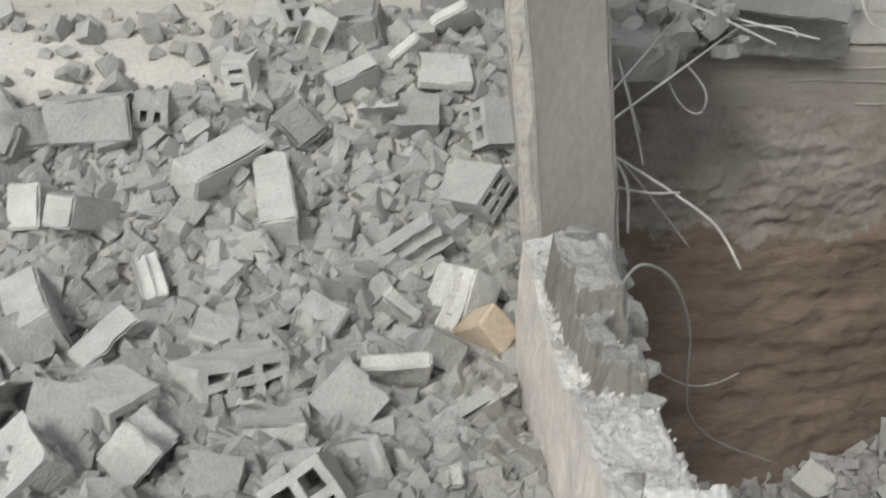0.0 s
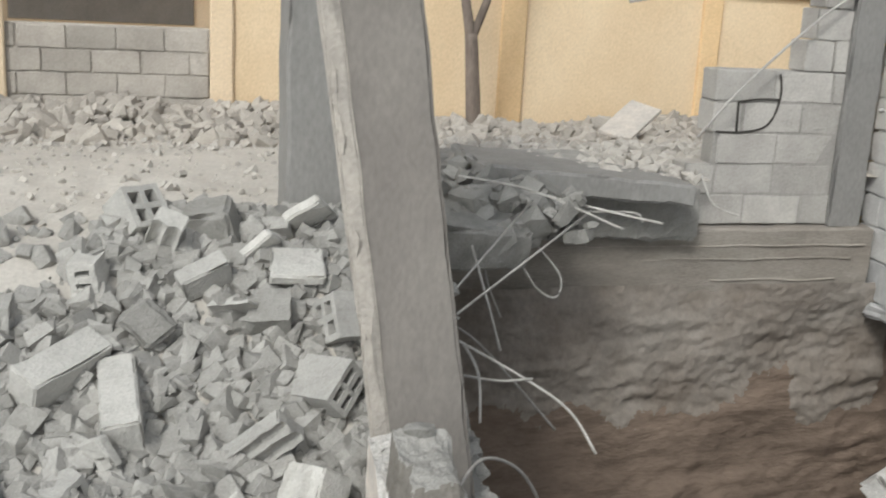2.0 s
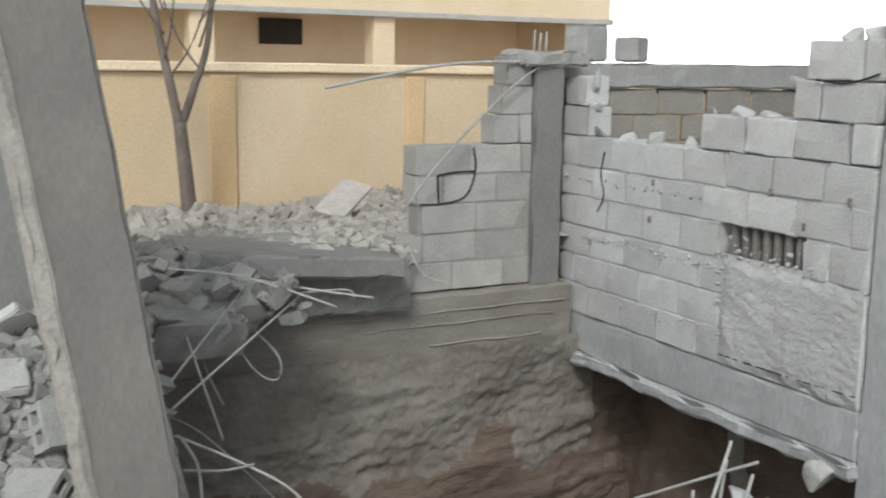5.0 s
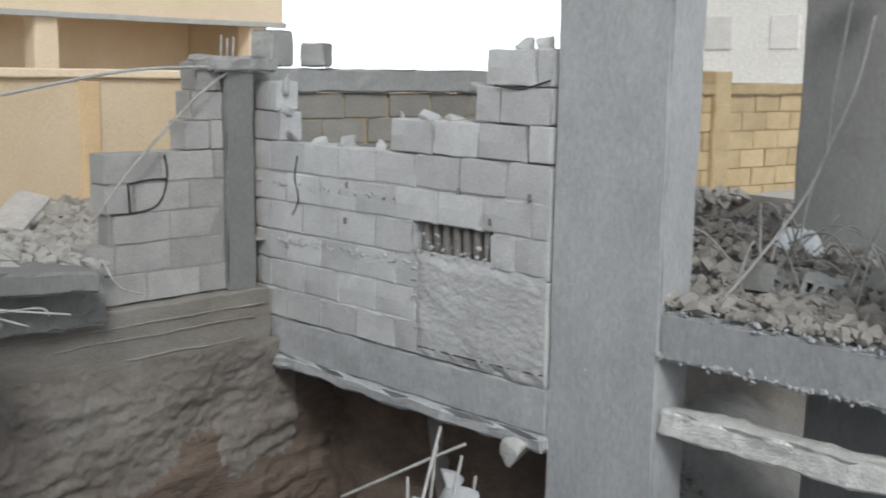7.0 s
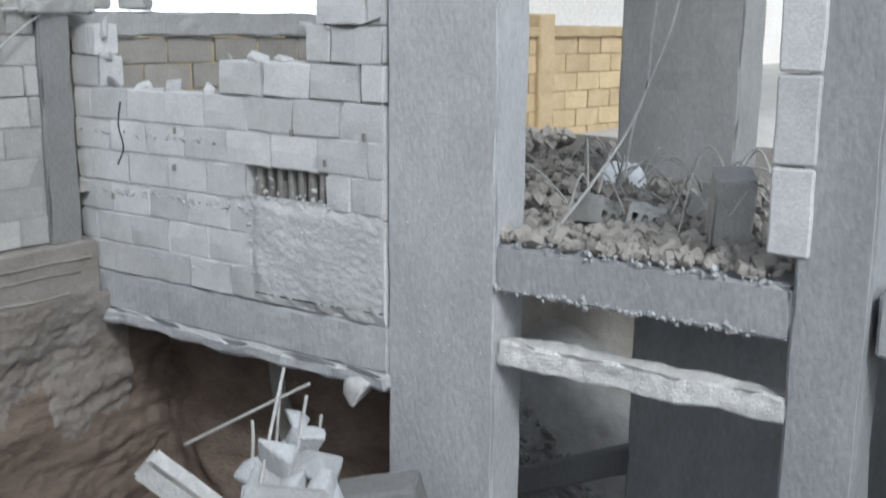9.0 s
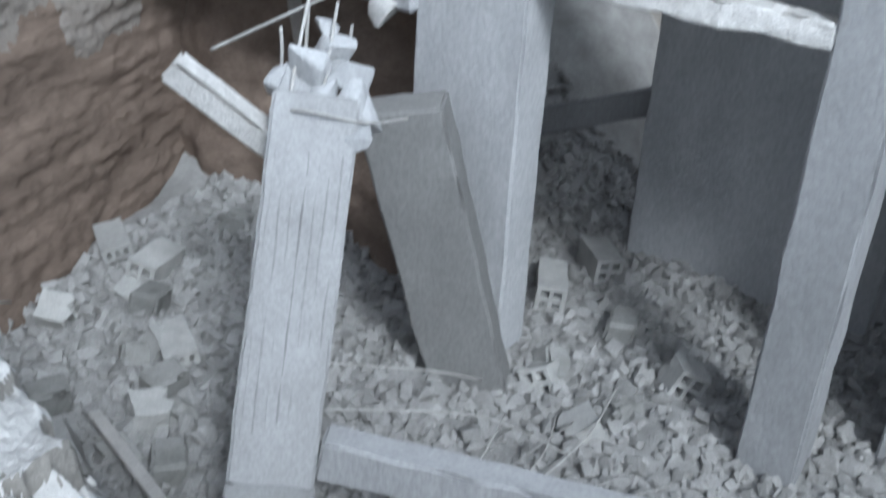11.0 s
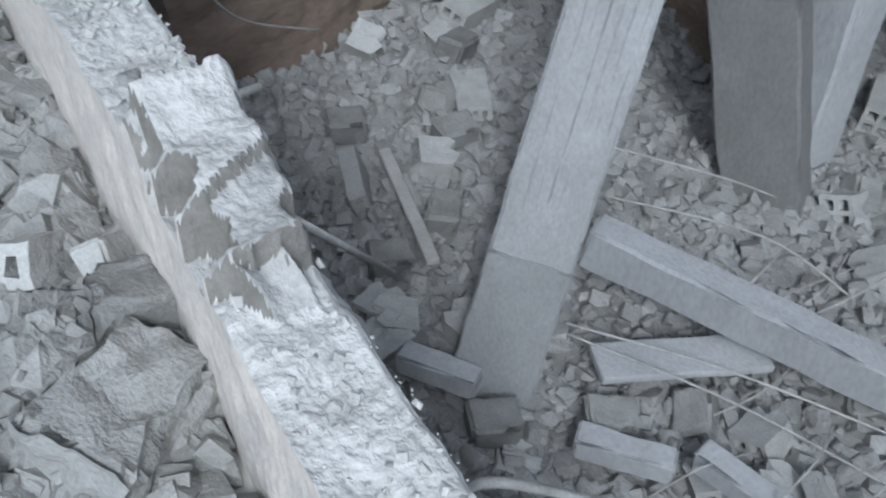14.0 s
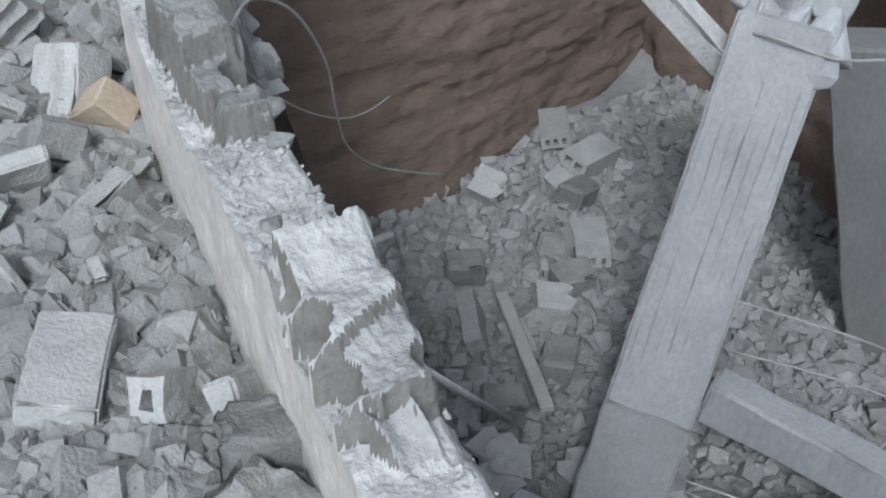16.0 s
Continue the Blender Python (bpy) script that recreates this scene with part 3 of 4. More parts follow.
thing("basement_wall", worn_box("basement_wall", (5.3, -3.5, -3.2), (5.55, 0.6, -0.2), PALE, 0.3, 0.01, 0.015, 49), "grey concrete wall deep in the basement", "wall", kind="structure")
thing("fallen_lintel", worn_box("fallen_lintel", (-0.15, -0.9, -0.1), (0.15, 0.9, 0.1), PALE, 0.12, 0.008, 0.015, 51), "pale concrete lintel on the basement floor", "lintel", m=pose(6.95, 3.55, -2.28, -24, 8, 0))
wb = thing("wall_beam", worn_box("wall_beam", (4.70, 3.47, -0.86), (4.98, 6.28, -0.585), PALE, 0.07, 0.012, 0.012, 53, 0.02), "pale dusty concrete ground beam under the block wall", "beam", kind="structure")
part("ragged_underside", worn_box("ragged_underside", (4.67, 3.47, -0.96), (4.8, 6.2, -0.86), PALE, 0.025, 0.024, 0.02, 54, 0.07), wb, "ragged mortar along the underside")
thing("concrete_lump", shard_mesh("concrete_lump", POWDER, (0.24, 0.2, 0.24), 91), "white lump of concrete under the beam", "lump", m=pose(4.70, 3.66, -1.0, 10, 0, 0))

# ---- block walls ----


def lay(parent, names, mat, origin, along, rows, length=0.41, course=0.2, thick=0.2, seed=1, gap=0.008, amp=0.006):
    """Courses of blocks; rows give, course by course, the stretches (from, to) that stand."""
    rng = random.Random(seed)
    along = Vector(along).normalized()
    shared = {}
    turn = math.degrees(math.atan2(along.y, along.x))
    for r, stretches in enumerate(rows):
        for a, b in stretches:
            s = a - (length / 2 if r % 2 else 0.0)
            while s < b - 0.03:
                lo, hi = max(s, a), min(s + length, b)
                if hi - lo > 0.05:
                    w = round(hi - lo - gap, 2)
                    key = (w, rng.randrange(3))
                    if key not in shared:
                        shared[key] = worn_box(names, (-w / 2, -thick / 2, -course / 2 + gap / 2), (w / 2, thick / 2, course / 2 - gap / 2), mat, 0.1, amp, 0.007, key[1] * 9 + w, 0.012)
                    p = Vector(origin) + along * ((lo + hi) / 2) + Vector((0, 0, course * (r + 0.5)))
                    part(names, shared[key], parent, "", pose(*(p + Vector((rng.uniform(-1, 1), rng.uniform(-1, 1), 0)) * 0.004), rng.uniform(-0.8, 0.8), rng.uniform(-0.8, 0.8), turn + rng.uniform(-0.8, 0.8)))
                s += length


# pale wall: distances run from the corner towards the standing column
white = thing("block_wall", worn_box("block_wall", (4.7085, 3.49, -0.58), (4.88, 6.2, 0.03), WHITE, 0.2, 0.002, 0.006, 3), "pale concrete block wall with a ragged broken top and holes", "wall", kind="structure")
# the recessed backing of the large hole is a darker brown-grey
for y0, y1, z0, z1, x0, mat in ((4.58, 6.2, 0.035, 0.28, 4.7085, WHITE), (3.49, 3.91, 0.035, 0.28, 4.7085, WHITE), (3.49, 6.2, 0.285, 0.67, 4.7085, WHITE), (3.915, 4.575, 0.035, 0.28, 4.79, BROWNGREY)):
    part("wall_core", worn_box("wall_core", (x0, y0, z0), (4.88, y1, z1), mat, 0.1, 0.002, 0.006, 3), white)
rows = [[(0, 1.72)], [(0.0, 1.72)], [(0.0, 1.72)], [(0, 1.66), (2.31, 2.74)], [(0, 2.74)], [(0, 2.74)], [(0, 0.3), (1.45, 2.74)], [(0, 0.26), (2.17, 2.74)], [(2.25, 2.74)]]
lay(white, "block", WHITE, (4.80, 6.23, -0.58), (0, -1, 0), rows, 0.375, 0.2115, 0.2, 5, 0.008, 0.011)


def rough_patch(u, v):
    y, z = 3.48 + 1.10 * u, -0.57 + 0.66 * v
    rim = min(u + 0.3, 1 - u, v * 0.6 + 0.06, (1 - v) * 0.8) + 0.07 * noise.noise(Vector((y * 6, z * 6, 3)))
    x = 4.712 - 0.026 * ease(rim * 9) + 0.008 * noise.noise(Vector((y * 5, z * 6, 71))) + 0.005 * noise.noise(Vector((y * 19, z * 24, 72))) + 0.004 * noise.noise(Vector((y * 55, z * 55, 73)))
    return (x, y, z)


part("plaster_patch", sheet("plaster_patch", WHITE, steps(0, 1, 130), steps(0, 1, 90), rough_patch), white, "rough plaster over the broken blocks")
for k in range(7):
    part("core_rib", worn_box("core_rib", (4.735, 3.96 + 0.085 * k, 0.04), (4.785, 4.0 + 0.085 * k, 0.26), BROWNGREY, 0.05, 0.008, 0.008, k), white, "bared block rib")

for k, (y, z) in enumerate(((6.1, 0.98), (5.95, 0.80), (5.88, 0.62), (5.6, 0.6), (5.3, 0.61), (4.95, 0.6), (4.75, 0.81), (4.5, 0.80), (4.3, 0.81), (4.1, 1.0), (3.95, 1.0), (3.9, 1.2), (3.75, 1.32), (3.62, 1.31), (5.98, 1.0))):
    part("mortar_lump", shard_mesh("mortar_lump", WHITE, (0.14, 0.12 + 0.03 * (k % 3), 0.07 + 0.02 * (k % 2)), 120 + k), white, "", pose(4.79, y, z + (0.09 if z < 1.2 else 0.01), 20 * k, 8, 40 * k))
# proud dark boxes paint the shade of small vent holes
for y, z in ((4.18, 0.49), (3.63, 0.50), (3.92, 0.33), (5.22, 0.20), (5.86, -0.05), (5.2, 0.44)):
    part("hole", worn_box("hole", (4.692, y - 0.013, z - 0.02), (4.72, y + 0.013, z + 0.022), BROWNGREY, 0.03, 0.004, 0.004, y), white, "small proud dark box for the shade in a vent")
# near-black tubes on the face paint the shade inside cracks
for pts in ([(4.692, 5.72, 0.6), (4.69, 5.75, 0.45), (4.69, 5.71, 0.3), (4.692, 5.78, 0.18)], [(4.692, 3.5, 1.15), (4.69, 3.7, 1.10), (4.69, 3.9, 1.115)], [(4.69, 3.49, -0.50), (4.69, 4.0, -0.515), (4.69, 4.5, -0.52)]):
    part("crack", tube("crack", pts, 0.005, DARK), white, "dark raised line for the shade in a crack")

# corner wall, and its column
corner = thing("block_wall", worn_box("block_wall", (3.46, 6.095, -0.34), (4.34, 6.24, 0.6), CORNER, 0.2, 0.004, 0.006, 4), "grey concrete block wall, stepped and cracked by the blast", "wall", kind="structure")
rows = [[(0, 1.03)], [(-0.02, 1.03)], [(0.18, 1.03)], [(0.13, 1.03)], [(0.13, 1.03)], [(0.72, 1.03)], [(0.78, 1.03)], [(0.82, 1.03)]]
lay(corner, "block", CORNER, (3.31, 6.19, -0.35), (1, 0, 0), rows, 0.41, 0.198, 0.2, 8, 0.004)
# crack gaps painted as dark tubes laid on the blocks
for pts in ([(3.87, 6.085, 0.62), (3.89, 6.085, 0.50), (3.86, 6.085, 0.36), (3.79, 6.085, 0.28), (3.64, 6.085, 0.25), (3.47, 6.085, 0.25)], [(3.60, 6.085, 0.44), (3.74, 6.085, 0.46), (3.88, 6.085, 0.46)], [(3.60, 6.085, 0.44), (3.61, 6.085, 0.25)]):
    part("crack", tube("crack", pts, 0.007, DARK), corner, "dark raised line for the shade in a crack")
thing("corner_column", worn_box("corner_column", (4.34, 6.06, -0.37), (4.58, 6.3, 1.22), CONCRETE, 0.1, 0.008, 0.012, 81, 0.02), "grey concrete corner column between the block walls", "column", kind="structure")
cap = thing("broken_cap", worn_box("broken_cap", (4.22, 6.02, 1.16), (4.78, 6.34, 1.27), DUST, 0.05, 0.03, 0.02, 83, 0.05), "crumbled concrete cap on the corner column", "cap")
for k, (x, z) in enumerate(((4.40, 1.42), (4.45, 1.40), (4.50, 1.41))):
    part("bar", tube("bar", [(x, 6.2, 1.2), (x + 0.01, 6.2, z)], 0.007, STEEL), cap, "bar stub")
part("bar", tube("bar", [(4.4, 6.1, 1.2), (3.6, 6.0, 1.17), (2.75, 5.95, 1.02)], 0.011, STEEL), cap, "long bent bar")
part("bar", tube("bar", [(4.42, 6.06, 1.2), (4.05, 6.0, 0.98), (3.55, 5.95, 0.55), (3.3, 6.0, 0.22)], 0.009, STEEL), cap, "hanging bent bar")

# courtyard wall beyond, painted shaded grey near the corner, then sunlit tan
yard = thing("courtyard_wall", worn_box("courtyard_wall", (0, -0.088, -0.5), (9.0, 0.13, 0.98), LITBLOCK, 0.3, 0.004, 0.006, 5), "block courtyard wall with a concrete capping beam", "wall", kind="structure", m=pose(4.72, 6.42, 0, 0, 0, -9))
lay(yard, "block", SHADEBLOCK, (0, 0.0, -0.35), (1, 0, 0), [[(0, 3.4)]] * 7, 0.41, 0.195, 0.2, 11)
lay(yard, "block", LITBLOCK, (0, 0.0, -0.35), (1, 0, 0), [[(3.4, 9.0)]] * 7, 0.41, 0.195, 0.2, 12)
part("capping_beam", worn_box("capping_beam", (-0.1, -0.14, 1.02), (3.6, 0.16, 1.20), CONCRETE, 0.12, 0.012, 0.015, 6, 0.03), yard, "grey capping beam")
part("capping_beam", worn_box("capping_beam", (3.6, -0.14, 1.0), (9.0, 0.16, 1.12), LITBLOCK, 0.12, 0.012, 0.015, 7, 0.03), yard, "tan capping")
for x in (5.15, 7.6):
    part("pier", worn_box("pier", (x, -0.16, -0.5), (x + 0.24, 0.18, 1.24), LITBLOCK, 0.12, 0.008, 0.012, x), yard, "tan pier")
for k, (x, w, h) in enumerate(((0.35, 0.26, 0.26), (0.72, 0.22, 0.18))):
    thing("loose_block", worn_box("loose_block", (-w / 2, -0.1, -h / 2), (w / 2, 0.1, h / 2), BLOCK, 0.04, 0.012, 0.012, 90 + k, 0.04), "grey loose block on the capping beam", "block", "loose blocks", m=pose(4.60 + x, 6.40 - 0.16 * x, 1.21 + h / 2, 0, 0, 15 + 20 * k))

# ---- yard: yellow wall, building, tree ----
ywall = thing("yellow_wall", worn_box("yellow_wall", (0.46, 9.72, -0.6), (14.0, 9.92, 1.08), YELLOW, 0.3, 0.006, 0.01, 15), "yellow plastered yard wall with a coping", "wall", kind="structure")
part("coping", worn_box("coping", (0.44, 9.66, 1.08), (14.0, 9.98, 1.17), SHADEYELLOW, 0.3, 0.008, 0.012, 16), ywall, "pale plastered coping")
for x in (0.44, 3.09, 5.12, 7.3, 9.5):
    part("pilaster", worn_box("pilaster", (x, 9.675, -0.6), (x + (0.2 if x < 3 or x > 5 else 0.24), 9.73, 1.05), OCHRE if x != 0.44 else SHADEYELLOW, 0.2, 0.005, 0.01, x), ywall, "ochre pilaster")
infill = thing("grey_infill_wall", worn_box("grey_infill_wall", (-7.0, 9.735, -0.6), (0.44, 9.88, 0.56), YARD, 0.3, 0.004, 0.006, 17), "grey block infill in the yard wall", "wall", kind="structure")
lay(infill, "block", YARD, (-2.4, 9.82, -0.45), (1, 0, 0), [[(0, 2.83)]] * 5, 0.41, 0.2, 0.2, 21)
part("pier", worn_box("pier", (-1.5, 9.66, -0.5), (-1.25, 9.95, 1.1), SHADEYELLOW, 0.2, 0.006, 0.01, 22), infill, "tan pier")
b = tagged(new("yellow_building"), "yellow rendered building with a deep shaded ground-floor porch", "building")
part("upper_wall", worn_box("upper_wall", (-8, 15.0, 1.95), (11.6, 15.3, 9.0), SHADEYELLOW, 0.8, 0.01, 0.02, 23), b, "sunlit yellow render")
part("soffit", worn_box("soffit", (-8, 15.3, 2.05), (11.6, 17.5, 2.2), SHADEYELLOW, 0.8, 0.01, 0.02, 24), b)
part("edge_band", worn_box("edge_band", (-8, 14.93, 1.90), (11.62, 15.0, 1.99), TIMBER, 0.5, 0.008, 0.01, 28), b, "brown edge band")
part("back_wall", worn_box("back_wall", (-8, 17.4, -0.6), (11.4, 17.6, 9.0), SHADEYELLOW, 0.8, 0.01, 0.02, 25), b, "shaded tan wall")
part("side_wall", worn_box("side_wall", (11.2, 15.3, -0.6), (11.4, 24, 9.0), SHADEYELLOW, 0.8, 0.01, 0.02, 26), b)
for x in (-2.5, 0.9, 4.3, 7.15, 10.9):
    part("pillar", worn_box("pillar", (x, 15.02, -0.6), (x + 0.36, 15.4, 2.04), SHADEYELLOW, 0.3, 0.01, 0.02, x), b, "square porch pillar")
# flat dark panel added to paint the porch's shaded interior
part("window", worn_box("window", (-3.37, 17.33, 0.20), (0.37, 17.42, 1.44), BROWNGREY, 0.3, 0.003, 0.01, 29), b, "wide dark panel for the shaded porch interior")
part("window", worn_box("window", (6.1, 17.33, 1.5), (6.85, 17.42, 1.93), DARK, 0.3, 0.003, 0.01, 27), b, "small dark window")
# flats and shrubs carry the haze in their colours
far = tagged(new("far_building"), "distant block of flats with haze painted into its pale colour", "building")
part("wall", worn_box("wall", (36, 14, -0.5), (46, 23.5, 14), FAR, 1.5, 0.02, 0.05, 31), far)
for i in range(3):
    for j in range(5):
        part("window", worn_box("window", (35.93, 15 + 2.6 * i, 2.2 + 2.3 * j), (36.02, 16.1 + 2.6 * i, 3.4 + 2.3 * j), HAZETINT, 0.6, 0.005, 0.02, i + j), far)
for k in range(7):
    x, y = 24 - 1.1 * k, 20 + 1.2 * k
    top = 3.4 + 1.6 * noise.noise(Vector((k * 1.7, 0, 0)))
    tree = tagged(new("bare_shrub"), "bare shrub far beyond the yard, haze painted into its colour", "shrub", "far bare shrubs")
    part("trunk", tube("trunk", [(x, y, -0.3), (x + 0.1, y, 1.5), (x, y + 0.1, top)], 0.03, HAZETINT, 5, 0.3), tree)
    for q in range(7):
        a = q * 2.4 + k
        part("limb", tube("limb", [(x, y, 1.0 + 0.25 * q), (x + 0.35 * math.cos(a), y + 0.35 * math.sin(a), 1.8 + 0.25 * q), (x + 0.5 * math.cos(a), y + 0.5 * math.sin(a), 2.5 + 0.2 * q)], 0.012, HAZETINT, 4, 0.3), tree)

tree = tagged(new("bare_tree"), "bare forked young tree with grey bark before the yellow wall", "tree")
tx, ty = 2.68, 9.05
part("trunk", tube("trunk", [(tx + 0.03, ty, -0.35), (tx, ty, 0.1), (tx - 0.05, ty, 0.65)], 0.075, BARK, 9, 0.75), tree)
part("limb", tube("limb", [(tx - 0.05, ty, 0.6), (tx - 0.12, ty, 0.95), (tx - 0.2, ty + 0.1, 1.5), (tx - 0.34, ty, 2.4)], 0.05, BARK, 7, 0.5), tree)
part("limb", tube("limb", [(tx - 0.04, ty, 0.62), (tx + 0.08, ty, 0.95), (tx + 0.22, ty, 1.4), (tx + 0.30, ty, 2.4)], 0.042, BARK, 7, 0.5), tree)
for k in range(14):
    a, z = k * 2.4, 1.0 + 0.1 * k
    x0 = tx + (0.14 if k % 2 else -0.16)
    part("twig", tube("twig", [(x0, ty, z), (x0 + 0.22 * math.cos(a), ty + 0.2 * math.sin(a), z + 0.3), (x0 + 0.4 * math.cos(a), ty + 0.3 * math.sin(a), z + 0.75)], 0.012, BARK, 4, 0.4), tree)

# ---- broken slab over the pit edge, with bared bars ----
slab = thing("broken_slab", worn_box("broken_slab", (-0.66, -0.4, -0.13), (0.66, 0.4, 0.0), CONCRETE, 0.06, 0.012, 0.015, 61, 0.03), "broken concrete slab edge over the pit", "slab", m=pose(2.50, 6.02, 0.045, 0, 5.0, 0))
thing("packed_rubble", worn_box("packed_rubble", (1.6, 5.88, -0.40), (3.30, 6.4, -0.06), DUST, 0.05, 0.03, 0.02, 66, 0.05), "packed grey rubble under the broken slab", "rubble", kind="structure")
thing("broken_slab", worn_box("broken_slab", (-0.9, -0.3, -0.07), (0.9, 0.3, 0.07), DUST, 0.08, 0.02, 0.02, 62, 0.05), "dusty slab strip lying level at the pit edge", "slab", m=pose(1.9, 6.2, -0.02, 2, 1, 4))
thing("slab_chunk", worn_box("slab_chunk", (-0.27, -0.24, -0.14), (0.27, 0.24, 0.10), DUST, 0.06, 0.022, 0.02, 63, 0.06), "grey chunk of broken slab hanging at the pit edge", "slab", m=pose(1.66, 5.25, -0.16, 14, 6, 10))
thing("tilted_panel", worn_box("tilted_panel", (-0.14, -0.27, -0.015), (0.14, 0.27, 0.015), PLASTER, 0.1, 0.003, 0.006, 64), "pale flat panel lying on the yard rubble", "panel", m=pose(3.72, 8.0, 0.06, 24, 12, -48))
BARS = [[(1.57, 5.36, -0.66), (1.9, 5.32, -0.42), (2.29, 5.5, -0.13)], [(1.56, 5.38, -0.58), (1.8, 5.4, -0.32), (2.05, 5.6, -0.05)], [(1.66, 5.5, 0.06), (2.05, 5.4, 0.0), (2.51, 5.2, -0.17)], [(2.1, 5.6, -0.04), (2.4, 5.3, -0.08), (2.70, 5.12, -0.12)],
        [(1.95, 5.37, -0.31), (2.08, 5.3, -0.52), (2.18, 5.25, -0.56), (2.2, 5.28, -0.44), (2.1, 5.5, -0.3)], [(1.8, 5.45, -0.28), (1.83, 5.42, -0.5), (1.92, 5.4, -0.72)], [(1.55, 5.36, -0.7), (1.75, 5.2, -0.8), (2.2, 5.15, -1.3)],
        [(1.5, 4.7, -0.62), (1.62, 4.68, -0.72), (1.64, 4.66, -1.12)], [(1.48, 4.7, -0.8), (1.7, 4.7, -0.84), (1.95, 4.6, -0.83)], [(2.3, 5.4, -0.12), (2.6, 5.3, -0.1), (2.62, 5.2, -0.13)], [(3.3, 5.9, 0.0), (3.35, 5.8, -0.16), (3.5, 5.75, -0.22)]]
BARS = [[(1.36, 4.27, -0.20), (1.99, 5.20, -0.01)], [(1.36, 4.24, -0.31), (2.31, 5.17, -0.06)]] + BARS[2:7] + BARS[9:]
BARS += [[(1.36, 4.10, -0.40), (1.39, 3.96, -0.48), (1.36, 3.79, -0.62)], [(1.34, 4.12, -0.39), (1.63, 4.06, -0.55), (1.80, 3.95, -0.66), (1.89, 3.84, -0.81)], [(1.34, 4.0, -0.5), (1.5, 4.0, -0.53), (1.66, 4.06, -0.55)], [(1.62, 5.0, -0.2), (1.63, 4.7, -0.4), (1.68, 4.6, -0.62)]]
for n, pts in enumerate(BARS):
    thing("bent_bar", tube("bent_bar", [(x * 0.97, y * 0.965, 1.15 + (z - 1.15) * 0.965) for x, y, z in pts] if 1 < n < 9 else pts, 0.0065 if n < 4 else 0.0065, STEEL), "thin bent reinforcing bar hanging from the broken slab", "bar", "bent bars")
thing("bent_bar", tube("bent_bar", [(1.0, 2.85, -0.45), (1.17, 3.1, -0.44), (1.38, 3.3, -0.6), (1.56, 3.5, -0.91), (1.65, 3.65, -1.22), (1.76, 3.8, -1.5), (2.01, 4.0, -1.78), (2.48, 4.25, -2.1)], 0.006, STEEL), "long curved bar springing from the broken wall", "bar", "bent bars")
thing("bent_bar", tube("bent_bar", [(1.08, 3.2, -0.49), (1.23, 3.4, -0.83), (1.46, 3.6, -1.12), (1.72, 3.8, -1.34), (1.92, 3.95, -1.43), (2.1, 4.1, -1.47)], 0.0035, STEEL), "thin curved bar before the earth bank", "bar", "bent bars")
thing("bent_bar", tube("bent_bar", [(0.93, 1.98, -0.60), (1.12, 2.03, -0.63)], 0.010, STEEL), "bar stub sticking out of the broken wall", "bar", "bent bars")
thing("bent_bar", tube("bent_bar", [(0.90, 1.52, -0.53), (1.77, 2.46, -1.95)], 0.010, STEEL), "straight bar sticking out over the pit", "bar", "bent bars")
thing("bent_bar", tube("bent_bar", [(0.83, 0.83, -0.62), (0.95, 0.86, -0.66), (1.39, 0.87, -1.15)], 0.010, STEEL), "straight bar sticking out over the pit", "bar", "bent bars")
thing("hanging_cable", tube("hanging_cable", [(5.9, 2.4, 1.61), (5.7, 2.37, 1.14), (5.5, 2.34, 0.68), (5.1, 2.52, 0.15), (4.7, 2.74, -0.26)], 0.009, STEEL), "grey cable hanging down to the edge beam", "cable")
thing("hanging_cable", tube("hanging_cable", [(5.98, 2.3, 1.52), (5.9, 2.35, 1.11), (5.8, 2.5, 0.6), (5.75, 2.53, 0.23)], 0.008, STEEL), "grey cable hanging from above", "cable")
thing("junction_lump", shard_mesh("junction_lump", CONCRETE, (0.3, 0.3, 0.3), 98), "grey torn lump hanging from the column head", "lump", m=pose(6.2, 2.42, 1.78, 0, 0, 20))

# ---- loose blocks ----
KINDS = [hollow_block("loose_block", BLOCK, 0.40, 0.20, 0.20, (2, 2), 0.005, 1), hollow_block("loose_block", BLOCK, 0.40, 0.10, 0.20, (1, 3), 0.006, 2), hollow_block("loose_block", BLOCK, 0.22, 0.20, 0.20, (2, 2), 0.008, 3, 0.3),
         hollow_block("loose_block", BLOCK, 0.32, 0.20, 0.20, (3, 2), 0.008, 4, 0.4, (3, 4)), hollow_block("loose_block", DUST, 0.24, 0.20, 0.2, (2, 2), 0.012, 5, 0.6, (4,)), hollow_block("loose_block", BLOCK, 0.38, 0.20, 0.19, (2, 2), 0.006, 6, 0.15),
         worn_box("loose_block", (-0.12, -0.09, -0.08), (0.12, 0.09, 0.08), DUST, 0.05, 0.018, 0.02, 7, 0.06), hollow_block("loose_block", BLOCK, 0.34, 0.20, 0.2, (3, 2), 0.008, 9, 0.4, (1, 2, 3, 4))]
KINDS.append(worn_box("loose_block", (-0.2, -0.1, -0.1), (0.2, 0.1, 0.1), BLOCK, 0.05, 0.007, 0.010, 6, 0.025))
WORDS = ["grey hollow concrete block lying whole in the rubble", "narrow grey hollow concrete block in the rubble", "half of a grey hollow block in the rubble", "torn grey hollow block with open cores", "broken dusty block shell in the rubble",
         "solid-looking grey concrete block on the rubble heap", "rounded dusty block fragment in the rubble", "thin grey block shell lying flat on rubble", "solid pale grey concrete block in the rubble"]


def loose(kind, x, y, z, rx, ry, rz):
    return thing("loose_block", KINDS[kind], WORDS[kind], "block", "loose blocks", m=pose(x, y, z, rx, ry, rz))


